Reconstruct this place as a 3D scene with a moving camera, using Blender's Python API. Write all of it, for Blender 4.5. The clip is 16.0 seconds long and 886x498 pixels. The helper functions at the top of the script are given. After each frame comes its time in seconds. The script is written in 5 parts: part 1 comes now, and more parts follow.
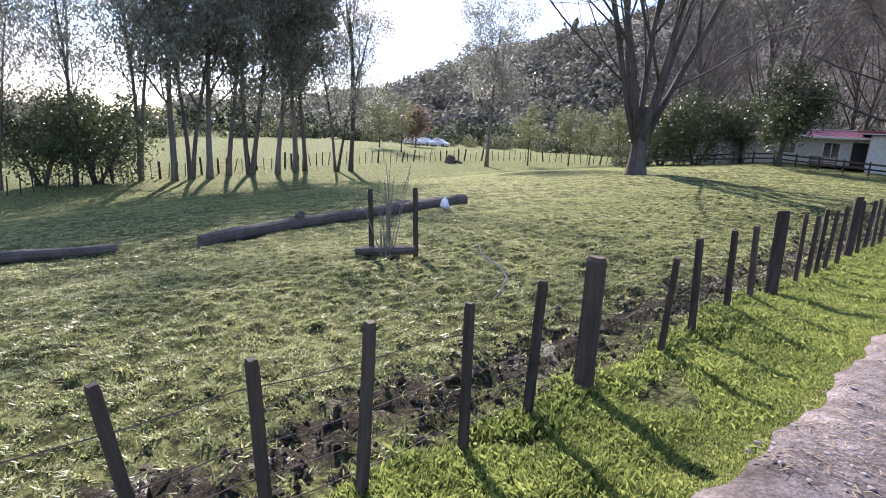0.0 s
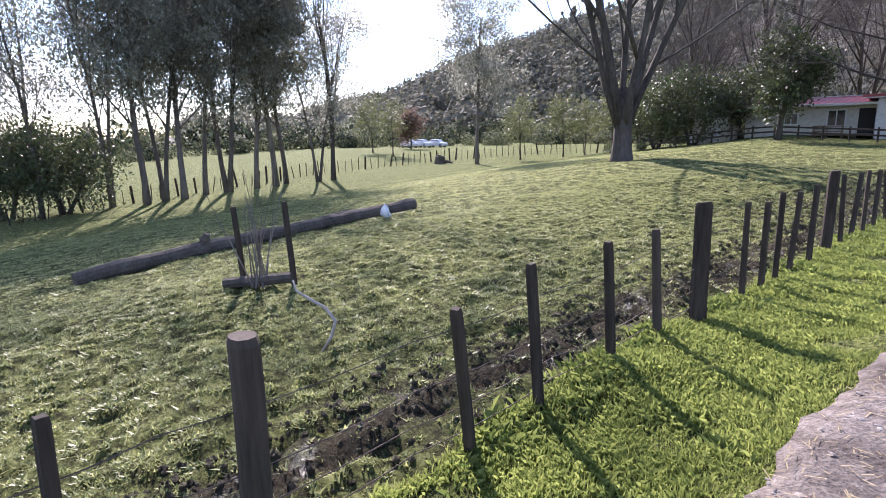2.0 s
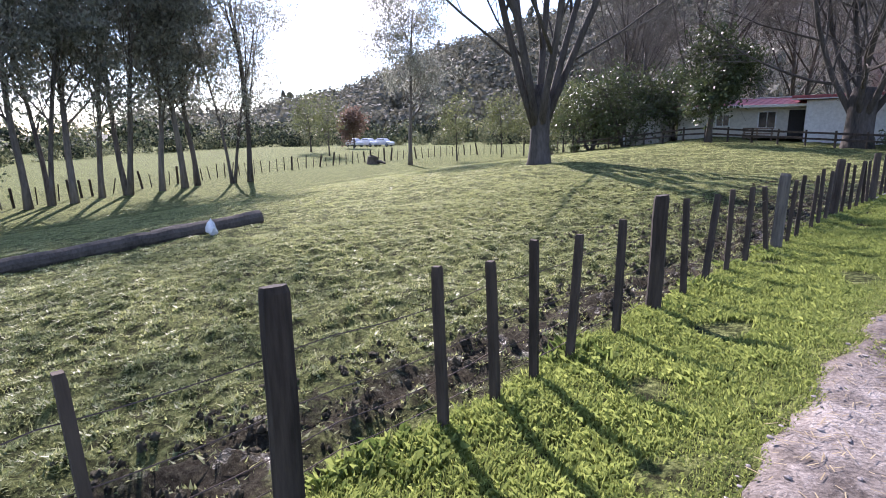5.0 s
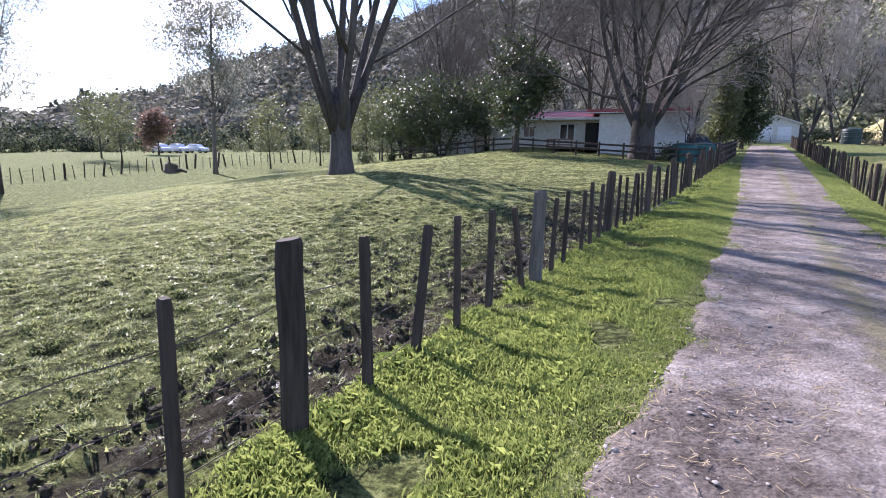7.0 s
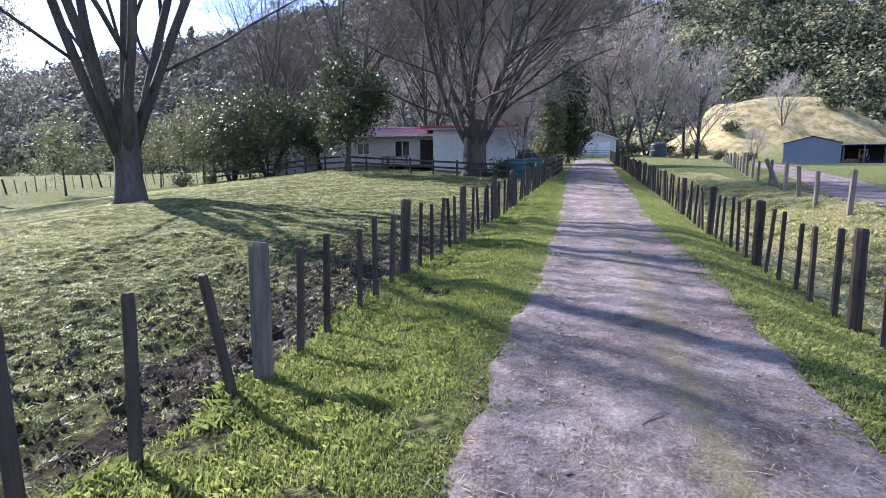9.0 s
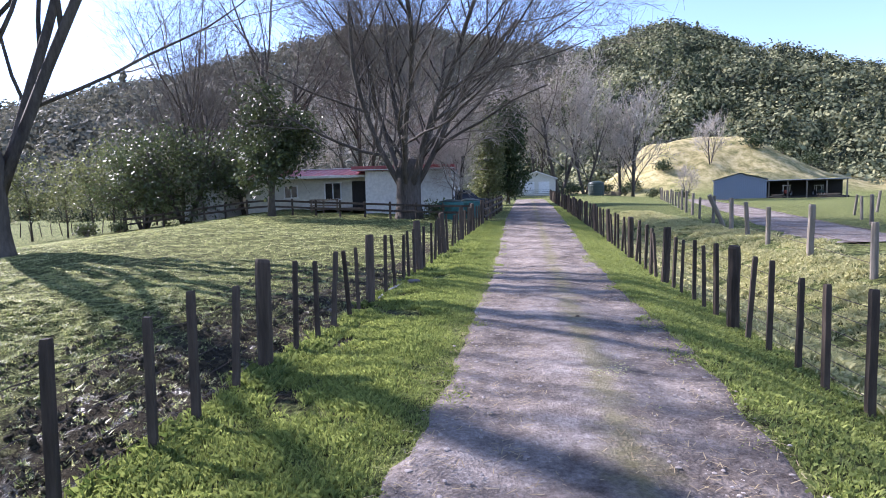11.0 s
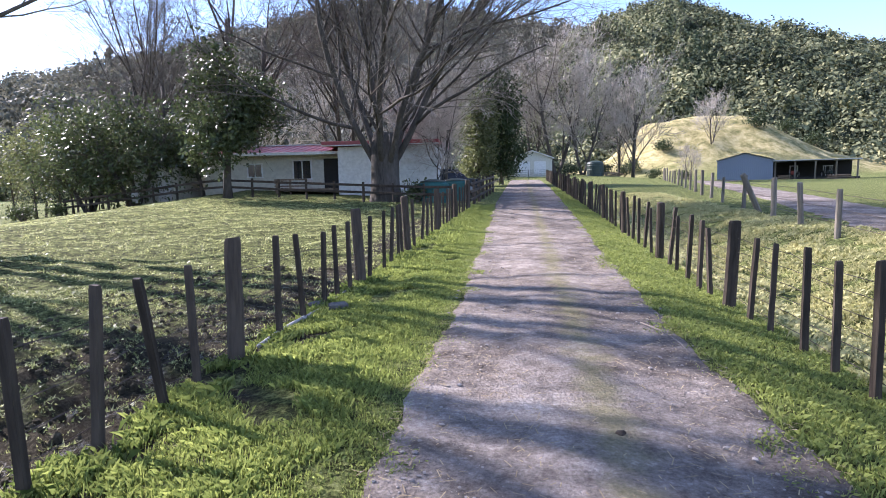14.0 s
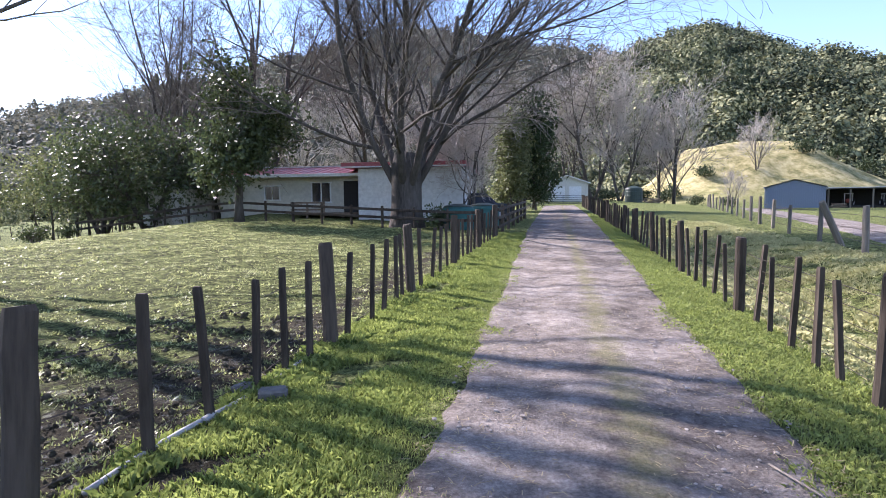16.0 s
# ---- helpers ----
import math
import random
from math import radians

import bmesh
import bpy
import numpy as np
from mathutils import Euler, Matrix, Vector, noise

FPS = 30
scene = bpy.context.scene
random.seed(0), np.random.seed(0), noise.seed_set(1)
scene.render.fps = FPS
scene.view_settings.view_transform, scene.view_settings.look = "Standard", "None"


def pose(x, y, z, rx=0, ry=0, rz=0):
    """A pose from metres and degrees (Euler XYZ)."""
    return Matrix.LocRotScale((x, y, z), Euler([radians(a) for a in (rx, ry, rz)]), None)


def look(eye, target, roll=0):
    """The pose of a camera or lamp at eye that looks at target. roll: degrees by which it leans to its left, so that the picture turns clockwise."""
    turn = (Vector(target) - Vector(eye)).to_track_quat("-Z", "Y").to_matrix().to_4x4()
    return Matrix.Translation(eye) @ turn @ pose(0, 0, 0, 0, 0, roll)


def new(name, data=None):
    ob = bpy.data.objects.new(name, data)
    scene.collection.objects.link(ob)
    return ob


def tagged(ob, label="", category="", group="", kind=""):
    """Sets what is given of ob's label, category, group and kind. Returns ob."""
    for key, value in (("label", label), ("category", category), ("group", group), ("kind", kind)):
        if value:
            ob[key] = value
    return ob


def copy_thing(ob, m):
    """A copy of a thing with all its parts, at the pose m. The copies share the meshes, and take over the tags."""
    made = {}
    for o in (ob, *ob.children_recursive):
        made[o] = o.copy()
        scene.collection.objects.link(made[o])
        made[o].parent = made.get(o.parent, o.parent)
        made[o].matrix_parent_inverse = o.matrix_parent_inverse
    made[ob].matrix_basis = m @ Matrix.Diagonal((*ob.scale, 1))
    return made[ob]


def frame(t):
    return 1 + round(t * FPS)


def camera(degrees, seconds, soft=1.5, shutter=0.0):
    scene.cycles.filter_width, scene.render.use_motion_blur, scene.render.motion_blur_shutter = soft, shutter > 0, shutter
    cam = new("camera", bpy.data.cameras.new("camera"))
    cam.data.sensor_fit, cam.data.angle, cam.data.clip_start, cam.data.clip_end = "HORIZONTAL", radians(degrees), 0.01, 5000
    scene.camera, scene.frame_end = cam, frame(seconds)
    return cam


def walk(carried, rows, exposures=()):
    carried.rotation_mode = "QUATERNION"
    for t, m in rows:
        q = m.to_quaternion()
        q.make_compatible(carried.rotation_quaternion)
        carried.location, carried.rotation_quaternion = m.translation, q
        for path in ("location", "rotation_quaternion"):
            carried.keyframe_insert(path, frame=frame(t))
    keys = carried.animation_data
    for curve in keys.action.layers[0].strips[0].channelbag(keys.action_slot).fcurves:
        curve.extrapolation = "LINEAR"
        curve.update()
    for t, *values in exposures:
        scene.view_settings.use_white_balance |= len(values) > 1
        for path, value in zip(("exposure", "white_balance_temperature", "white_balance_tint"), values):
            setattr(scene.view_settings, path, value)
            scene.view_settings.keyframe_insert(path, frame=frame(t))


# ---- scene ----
cam = camera(76.0, 16.0, soft=0.95)
EXPOSURES = [(0, 1.53, 6100, 29), (5, 1.44, 6000, 29), (9.5, 1.54, 5700, 30), (12, 1.6, 5900, 25), (14.5, 1.68, 6000, 25), (16, 1.64, 6000, 25)]
PATH = [
    (0, (-0.745, -1.086, 1.543), (-2.114, 0.318, 1.152), 3.9),
    (0.5, (-0.680, -0.277, 1.551), (-2.084, 1.102, 1.195), 1.3),
    (1, (-0.649, 0.494, 1.540), (-2.081, 1.839, 1.165), 1.6),
    (1.5, (-0.713, 1.323, 1.529), (-2.128, 2.683, 1.141), -0.1),
    (2, (-0.695, 2.020, 1.508), (-2.106, 3.384, 1.117), -0.7),
    (2.5, (-0.694, 2.758, 1.497), (-2.092, 4.140, 1.128), -0.3),
    (3, (-0.569, 3.403, 1.520), (-1.941, 4.813, 1.158), -1.2),
    (3.2, (-0.515, 3.734, 1.540), (-1.910, 5.108, 1.131), -0.4),
    (5.3, (-0.529, 6.648, 1.546), (-1.808, 8.138, 1.164), 0.1),
    (5.5, (-0.528, 6.974, 1.543), (-1.771, 8.498, 1.178), 0.7),
    (6, (-0.540, 7.823, 1.516), (-1.684, 9.425, 1.160), 1.2),
    (6.5, (-0.567, 8.675, 1.488), (-1.541, 10.385, 1.130), -0.1),
    (7, (-0.512, 9.294, 1.490), (-1.371, 11.063, 1.124), 0.7),
    (7.5, (-0.463, 9.875, 1.517), (-1.166, 11.715, 1.173), 0.1),
    (8, (-0.361, 10.723, 1.518), (-0.984, 12.599, 1.212), -1.2),
    (8.5, (-0.315, 11.360, 1.530), (-0.889, 13.245, 1.188), 0.2),
    (9, (-0.132, 11.860, 1.586), (-0.519, 13.798, 1.279), -0.2),
    (9.5, (0.074, 12.245, 1.616), (-0.203, 14.193, 1.257), -0.3),
    (9.7, (0.137, 12.421, 1.620), (-0.060, 14.393, 1.350), 1.1),
    (11.8, (0.129, 15.594, 1.541), (-0.093, 17.575, 1.383), -1.9),
    (12, (0.174, 15.842, 1.535), (-0.065, 17.821, 1.364), -0.6),
    (12.5, (0.267, 16.537, 1.510), (0.117, 18.528, 1.394), -2.3),
    (13, (0.327, 17.153, 1.519), (0.134, 19.134, 1.331), -1.3),
    (13.5, (0.345, 17.860, 1.519), (0.097, 19.832, 1.300), -0.3),
    (14, (0.395, 18.594, 1.529), (0.208, 20.572, 1.297), -1.1),
    (14.5, (0.445, 19.272, 1.531), (0.231, 21.240, 1.250), -0.8),
    (15, (0.477, 19.896, 1.546), (0.229, 21.868, 1.320), -2.4),
    (15.5, (0.536, 20.519, 1.551), (0.254, 22.496, 1.446), -2.1),
    (16, (0.515, 21.141, 1.538), (0.213, 23.113, 1.393), -0.5),
]
walk(cam, [(t, look(eye, target, roll)) for t, eye, target, roll in PATH], EXPOSURES)


# ---- light ----
SUN_AZ, SUN_EL = -61.0, 34.5          # degrees from +y towards +x, degrees above the horizon
world = bpy.data.worlds.new("world")
scene.world = world
world.use_nodes = True
wn, wl = world.node_tree.nodes, world.node_tree.links
wn.clear()
w_out = wn.new("ShaderNodeOutputWorld")
w_bg = wn.new("ShaderNodeBackground")
w_sky = wn.new("ShaderNodeTexSky")
w_sky.sky_type = "NISHITA"
w_sky.sun_disc = False
w_sky.sun_elevation = radians(SUN_EL)
w_sky.sun_rotation = radians(SUN_AZ)
w_sky.air_density, w_sky.dust_density, w_sky.ozone_density = 1.0, 0.12, 2.2
w_bg.inputs["Strength"].default_value = 0.11
# broken fair-weather cloud over the whole sky
w_tc = wn.new("ShaderNodeTexCoord")
w_map = wn.new("ShaderNodeMapping")
w_map.inputs["Scale"].default_value = (1.0, 1.0, 2.6)
w_map.inputs["Location"].default_value = (1.3, 2.2, 0.7)
w_noise = wn.new("ShaderNodeTexNoise")
w_noise.inputs["Scale"].default_value = 2.6
w_noise.inputs["Detail"].default_value = 7.0
w_noise.inputs["Roughness"].default_value = 0.55
w_ramp = wn.new("ShaderNodeValToRGB")
w_ramp.color_ramp.elements[0].position, w_ramp.color_ramp.elements[1].position = 0.57, 0.68
w_mix = wn.new("ShaderNodeMixRGB")
w_mix.inputs["Color2"].default_value = (8.6, 8.8, 9.2, 1)
wl.new(w_tc.outputs["Generated"], w_map.inputs["Vector"])
wl.new(w_map.outputs["Vector"], w_noise.inputs["Vector"])
wl.new(w_noise.outputs["Fac"], w_ramp.inputs["Fac"])
wl.new(w_ramp.outputs["Color"], w_mix.inputs["Fac"])
wl.new(w_sky.outputs["Color"], w_mix.inputs["Color1"])
wl.new(w_mix.outputs["Color"], w_bg.inputs["Color"])
wl.new(w_bg.outputs["Background"], w_out.inputs["Surface"])

sun_data = bpy.data.lights.new("sun", "SUN")
sun_data.energy, sun_data.angle, sun_data.color = 5.0, radians(0.53), (1.0, 0.94, 0.84)
sun_way = Vector((math.sin(radians(SUN_AZ)) * math.cos(radians(SUN_EL)), math.cos(radians(SUN_AZ)) * math.cos(radians(SUN_EL)), math.sin(radians(SUN_EL))))
sun = new("sun", sun_data)
sun.matrix_world = look(sun_way * 60, (0, 0, 0))


# ---- materials ----
def material(name):
    m = bpy.data.materials.new(name)
    m.use_nodes = True
    m.node_tree.nodes.clear()
    return m, m.node_tree.nodes, m.node_tree.links


def math_node(n, l, op, a, b=None, clamp=False):
    k = n.new("ShaderNodeMath")
    k.operation, k.use_clamp = op, clamp
    for i, v in enumerate((a, b)):
        if v is None:
            continue
        if isinstance(v, (int, float)):
            k.inputs[i].default_value = v
        else:
            l.new(v, k.inputs[i])
    return k.outputs[0]


def noise_node(n, l, vec, scale, detail=5.0, rough=0.6):
    k = n.new("ShaderNodeTexNoise")
    k.inputs["Scale"].default_value, k.inputs["Detail"].default_value, k.inputs["Roughness"].default_value = scale, detail, rough
    if vec is not None:
        l.new(vec, k.inputs["Vector"])
    return k.outputs["Fac"]


def ramp_node(n, l, fac, stops):
    k = n.new("ShaderNodeValToRGB")
    e = k.color_ramp.elements
    while len(e) < len(stops):
        e.new(0.5)
    for el, (p, c) in zip(e, stops):
        el.position, el.color = p, (*c, 1)
    l.new(fac, k.inputs["Fac"])
    return k.outputs["Color"]


def mix_node(n, l, fac, a, b, blend="MIX"):
    k = n.new("ShaderNodeMixRGB")
    k.blend_type = blend
    for i, v in zip(("Fac", "Color1", "Color2"), (fac, a, b)):
        if isinstance(v, tuple):
            k.inputs[i].default_value = (*v, 1)
        elif isinstance(v, (int, float)):
            k.inputs[i].default_value = v
        else:
            l.new(v, k.inputs[i])
    return k.outputs["Color"]


def finish(m, n, l, color, rough=0.9, bump=None, strength=0.4, distance=0.02, metal=0.0, spec=0.3, translucent=0.0, glow=None):
    p = n.new("ShaderNodeBsdfPrincipled")
    p.inputs["Metallic"].default_value = metal
    if isinstance(spec, (int, float)):
        p.inputs["Specular IOR Level"].default_value = spec
    else:
        l.new(spec, p.inputs["Specular IOR Level"])
    if isinstance(color, tuple):
        p.inputs["Base Color"].default_value = (*color, 1)
    else:
        l.new(color, p.inputs["Base Color"])
    if isinstance(rough, (int, float)):
        p.inputs["Roughness"].default_value = rough
    else:
        l.new(rough, p.inputs["Roughness"])
    if bump is not None:
        b = n.new("ShaderNodeBump")
        b.inputs["Strength"].default_value, b.inputs["Distance"].default_value = strength, distance
        l.new(bump, b.inputs["Height"])
        l.new(b.outputs["Normal"], p.inputs["Normal"])
    o = n.new("ShaderNodeOutputMaterial")
    if translucent:
        t = n.new("ShaderNodeBsdfTranslucent")
        if isinstance(color, tuple):
            t.inputs["Color"].default_value = (*color, 1)
        else:
            l.new(color, t.inputs["Color"])
        x = n.new("ShaderNodeMixShader")
        x.inputs[0].default_value = translucent
        l.new(p.outputs[0], x.inputs[1])
        l.new(t.outputs[0], x.inputs[2])
        l.new(x.outputs[0], o.inputs["Surface"])
    else:
        l.new(p.outputs[0], o.inputs["Surface"])
    return m


def grainy(name, a, b, scale, rough=0.85, bump=0.4, dist=0.01, metal=0.0, spec=0.3, big=None, stretch=None, vary=0.18):
    """Two tones by fine and coarse noise over the object's own space, with relief."""
    m, n, l = material(name)
    tc = n.new("ShaderNodeTexCoord").outputs["Object"]
    if stretch:
        mp = n.new("ShaderNodeMapping")
        mp.inputs["Scale"].default_value = stretch
        l.new(tc, mp.inputs["Vector"])
        tc = mp.outputs["Vector"]
    info = n.new("ShaderNodeObjectInfo").outputs["Random"]
    f = noise_node(n, l, tc, scale, 8.0, 0.65)
    g = noise_node(n, l, tc, big or scale * 0.13, 3.0)
    s = math_node(n, l, "ADD", math_node(n, l, "MULTIPLY", f, 0.6), math_node(n, l, "MULTIPLY", g, 0.6))
    s = math_node(n, l, "ADD", s, math_node(n, l, "MULTIPLY", math_node(n, l, "SUBTRACT", info, 0.5), vary))
    return finish(m, n, l, ramp_node(n, l, s, ((0.4, a), (0.8, b))), rough, f, bump, dist, metal, spec)


def leafy(name, a, b, rough=0.55, translucent=0.35, spec=0.35):
    m, n, l = material(name)
    r = n.new("ShaderNodeNewGeometry").outputs["Random Per Island"]
    o = n.new("ShaderNodeObjectInfo").outputs["Random"]
    s = math_node(n, l, "ADD", math_node(n, l, "MULTIPLY", r, 0.75), math_node(n, l, "MULTIPLY", o, 0.25))
    return finish(m, n, l, ramp_node(n, l, s, ((0.05, a), (0.95, b))), rough, spec=spec, translucent=translucent)


def plain(name, c, rough=0.5, metal=0.0, spec=0.4):
    m, n, l = material(name)
    tc = n.new("ShaderNodeTexCoord").outputs["Object"]
    f = noise_node(n, l, tc, 6.0, 6.0)
    dark = tuple(v * 0.75 for v in c)
    return finish(m, n, l, ramp_node(n, l, f, ((0.3, dark), (0.7, c))), rough, f, 0.1, 0.004, metal, spec)


def ground_material():
    m, n, l = material("paddock_turf")
    pos = n.new("ShaderNodeNewGeometry").outputs["Position"]
    sep = n.new("ShaderNodeSeparateXYZ")
    l.new(pos, sep.inputs[0])
    x, y = sep.outputs["X"], sep.outputs["Y"]
    fine = noise_node(n, l, pos, 21.0, 9.0, 0.8)
    mid = noise_node(n, l, pos, 6.5, 8.0, 0.74)
    wide = noise_node(n, l, pos, 0.12, 4.0)
    grass = ramp_node(n, l, math_node(n, l, "ADD", math_node(n, l, "MULTIPLY", fine, 0.45), math_node(n, l, "MULTIPLY", mid, 0.55)),
                      ((0.42, (0.022, 0.021, 0.012)), (0.48, (0.085, 0.1, 0.034)), (0.53, (0.21, 0.235, 0.08)), (0.61, (0.42, 0.43, 0.19))))
    shaded_soil = ramp_node(n, l, math_node(n, l, "ADD", math_node(n, l, "MULTIPLY", fine, 0.5), math_node(n, l, "MULTIPLY", mid, 0.5)),
                     ((0.43, (0.018, 0.016, 0.011)), (0.49, (0.06, 0.062, 0.026)), (0.55, (0.135, 0.15, 0.052)), (0.63, (0.27, 0.27, 0.12))))
    grass = mix_node(n, l, math_node(n, l, "MULTIPLY", wide, 0.16), grass, (0.17, 0.185, 0.075))
    # the grazed home paddock: darker ground between tussocks, trodden soil plus painted grass-base shade
    home = math_node(n, l, "MULTIPLY", math_node(n, l, "MULTIPLY", math_node(n, l, "ADD", x, 38.0), 0.08, True), math_node(n, l, "MULTIPLY", math_node(n, l, "SUBTRACT", -2.0, x), 2.0, True))
    home = math_node(n, l, "MULTIPLY", home, math_node(n, l, "MULTIPLY", math_node(n, l, "SUBTRACT", 47.0, y), 0.08, True))
    grass = mix_node(n, l, math_node(n, l, "MULTIPLY", home, 0.46), grass, shaded_soil)
    # dry yellow sward on the rise behind the sheds
    dry = math_node(n, l, "MULTIPLY", math_node(n, l, "SUBTRACT", math_node(n, l, "MULTIPLY", math_node(n, l, "SUBTRACT", y, 134.0), 0.06), 0.0, True),
                    math_node(n, l, "MULTIPLY", math_node(n, l, "SUBTRACT", x, 6.0), 0.08, True), True)
    dry_col = ramp_node(n, l, noise_node(n, l, pos, 0.45, 8.0, 0.75), ((0.34, (0.11, 0.115, 0.045)), (0.48, (0.3, 0.26, 0.12)), (0.62, (0.5, 0.42, 0.23))))
    grass = mix_node(n, l, dry, grass, dry_col)
    # trodden mud along the paddock side of the fence
    d = math_node(n, l, "ADD", math_node(n, l, "ADD", x, 3.25), math_node(n, l, "MULTIPLY", math_node(n, l, "SUBTRACT", y, 12.0), -0.052))
    # the mud spreads out into the paddock near the low corner
    spread = math_node(n, l, "MULTIPLY", math_node(n, l, "MULTIPLY", math_node(n, l, "SUBTRACT", y, 15.0), 0.3, True), math_node(n, l, "MULTIPLY", math_node(n, l, "SUBTRACT", 30.0, y), 0.2, True))
    reach = math_node(n, l, "SUBTRACT", 0.95, math_node(n, l, "MULTIPLY", spread, 0.6))
    band = math_node(n, l, "SUBTRACT", 1.15, math_node(n, l, "MULTIPLY", math_node(n, l, "ABSOLUTE", d), reach))
    mud = math_node(n, l, "MULTIPLY", math_node(n, l, "SUBTRACT", math_node(n, l, "ADD", math_node(n, l, "MULTIPLY", band, 0.38), math_node(n, l, "MULTIPLY", noise_node(n, l, pos, 1.1, 6.0, 0.7), 1.0)), math_node(n, l, "SUBTRACT", 0.74, math_node(n, l, "MULTIPLY", spread, 0.06))), 7.0, True)
    pits = math_node(n, l, "MULTIPLY", math_node(n, l, "SUBTRACT", 0.40, noise_node(n, l, pos, 4.2, 5.0, 0.65)), 9.0, True)
    near = math_node(n, l, "MULTIPLY", math_node(n, l, "SUBTRACT", -2.3, x), 4.0, True)
    bare = math_node(n, l, "MAXIMUM", mud, math_node(n, l, "MULTIPLY", pits, near))
    mud_col = ramp_node(n, l, fine, ((0.35, (0.022, 0.018, 0.013)), (0.52, (0.06, 0.052, 0.036)), (0.68, (0.15, 0.135, 0.09))))
    col = mix_node(n, l, bare, grass, mud_col)
    wet = math_node(n, l, "MULTIPLY", math_node(n, l, "MULTIPLY", math_node(n, l, "SUBTRACT", 0.45, noise_node(n, l, pos, 4.4, 6.0, 0.7)), 12.0, True), mud)
    rough = math_node(n, l, "SUBTRACT", 0.92, math_node(n, l, "MULTIPLY", wet, 0.84))
    bump = math_node(n, l, "MULTIPLY", math_node(n, l, "ADD", fine, math_node(n, l, "MULTIPLY", mid, 1.6)), math_node(n, l, "SUBTRACT", 1.0, math_node(n, l, "MULTIPLY", wet, 0.7)))
    return finish(m, n, l, col, rough, bump, 1.0, 0.07, spec=math_node(n, l, "ADD", 0.04, math_node(n, l, "MULTIPLY", wet, 0.45)))


def road_material():
    m, n, l = material("gravel_track")
    pos = n.new("ShaderNodeNewGeometry").outputs["Position"]
    sep = n.new("ShaderNodeSeparateXYZ")
    l.new(pos, sep.inputs[0])
    v = n.new("ShaderNodeTexVoronoi")
    v.inputs["Scale"].default_value = 42.0
    l.new(pos, v.inputs["Vector"])
    fine = noise_node(n, l, pos, 30.0, 9.0, 0.82)
    mid = noise_node(n, l, pos, 1.6, 6.0, 0.62)
    big = noise_node(n, l, pos, 0.7, 5.0, 0.65)
    stone = ramp_node(n, l, math_node(n, l, "ADD", math_node(n, l, "MULTIPLY", fine, 0.36), math_node(n, l, "ADD", math_node(n, l, "MULTIPLY", noise_node(n, l, pos, 5.0, 7.0, 0.7), 0.3), math_node(n, l, "MULTIPLY", big, 0.34))),
                      ((0.40, (0.055, 0.043, 0.035)), (0.475, (0.135, 0.112, 0.096)), (0.54, (0.24, 0.205, 0.18)), (0.63, (0.46, 0.415, 0.375))))
    # sparse moss and grass down the crown between the wheel tracks
    c = math_node(n, l, "ABSOLUTE", math_node(n, l, "SUBTRACT", sep.outputs["X"], math_node(n, l, "ADD", 0.08, math_node(n, l, "MULTIPLY", sep.outputs["Y"], 0.046))))
    crown = math_node(n, l, "SUBTRACT", 1.0, math_node(n, l, "MULTIPLY", c, 2.2), True)
    moss = math_node(n, l, "MULTIPLY", math_node(n, l, "SUBTRACT", math_node(n, l, "ADD", math_node(n, l, "MULTIPLY", crown, 0.42), math_node(n, l, "MULTIPLY", noise_node(n, l, pos, 3.2, 7.0, 0.7), 0.8)), 0.62), 5.0, True)
    moss_col = ramp_node(n, l, fine, ((0.3, (0.09, 0.085, 0.035)), (0.7, (0.22, 0.2, 0.09))))
    col = mix_node(n, l, math_node(n, l, "MULTIPLY", moss, 0.62), stone, moss_col)
    bump = math_node(n, l, "ADD", math_node(n, l, "MULTIPLY", v.outputs["Distance"], 0.7), fine)
    return finish(m, n, l, col, 0.93, bump, 0.7, 0.022, spec=0.2)


def canopy_material(name, a, b, scale):
    m, n, l = material(name)
    pos = n.new("ShaderNodeNewGeometry")
    r = pos.outputs["Random Per Island"]
    f = noise_node(n, l, pos.outputs["Position"], scale, 8.0, 0.75)
    s = math_node(n, l, "ADD", math_node(n, l, "MULTIPLY", r, 0.55), math_node(n, l, "MULTIPLY", f, 0.5))
    return finish(m, n, l, ramp_node(n, l, s, ((0.2, a), (0.85, b))), 0.9, f, 1.0, 0.9, spec=0.15)


M_GROUND, M_ROAD = ground_material(), road_material()
M_BLADE = leafy("grass_blade", (0.08, 0.12, 0.03), (0.36, 0.405, 0.115), 0.45, 0.55)
M_PAD_BLADE = leafy("paddock_blade", (0.13, 0.165, 0.05), (0.62, 0.62, 0.27), 0.4, 0.5)
M_POST = grainy("weathered_post", (0.024, 0.018, 0.013), (0.095, 0.073, 0.055), 9.0, 0.9, 0.7, 0.008, stretch=(3, 3, 0.35))
M_PALE_POST = grainy("silvered_post", (0.09, 0.08, 0.066), (0.24, 0.21, 0.17), 9.0, 0.9, 0.7, 0.008, stretch=(3, 3, 0.35))
M_WIRE = plain("rusty_wire", (0.12, 0.09, 0.075), 0.6, 0.7)
M_BARK = grainy("grey_bark", (0.03, 0.026, 0.023), (0.125, 0.108, 0.092), 7.0, 0.95, 0.9, 0.03, stretch=(2, 2, 0.5), vary=0.03)
M_GUM_BARK = grainy("gum_bark", (0.05, 0.042, 0.036), (0.22, 0.19, 0.16), 4.0, 0.9, 0.6, 0.02, stretch=(2, 2, 0.4))
M_TWIG = grainy("twig_bark", (0.10, 0.085, 0.072), (0.25, 0.215, 0.18), 5.0, 0.9, 0.3, 0.005)
M_PALE_TWIG = grainy("pale_twig", (0.26, 0.225, 0.195), (0.5, 0.45, 0.4), 2.0, 0.95, 0.3, 0.01)
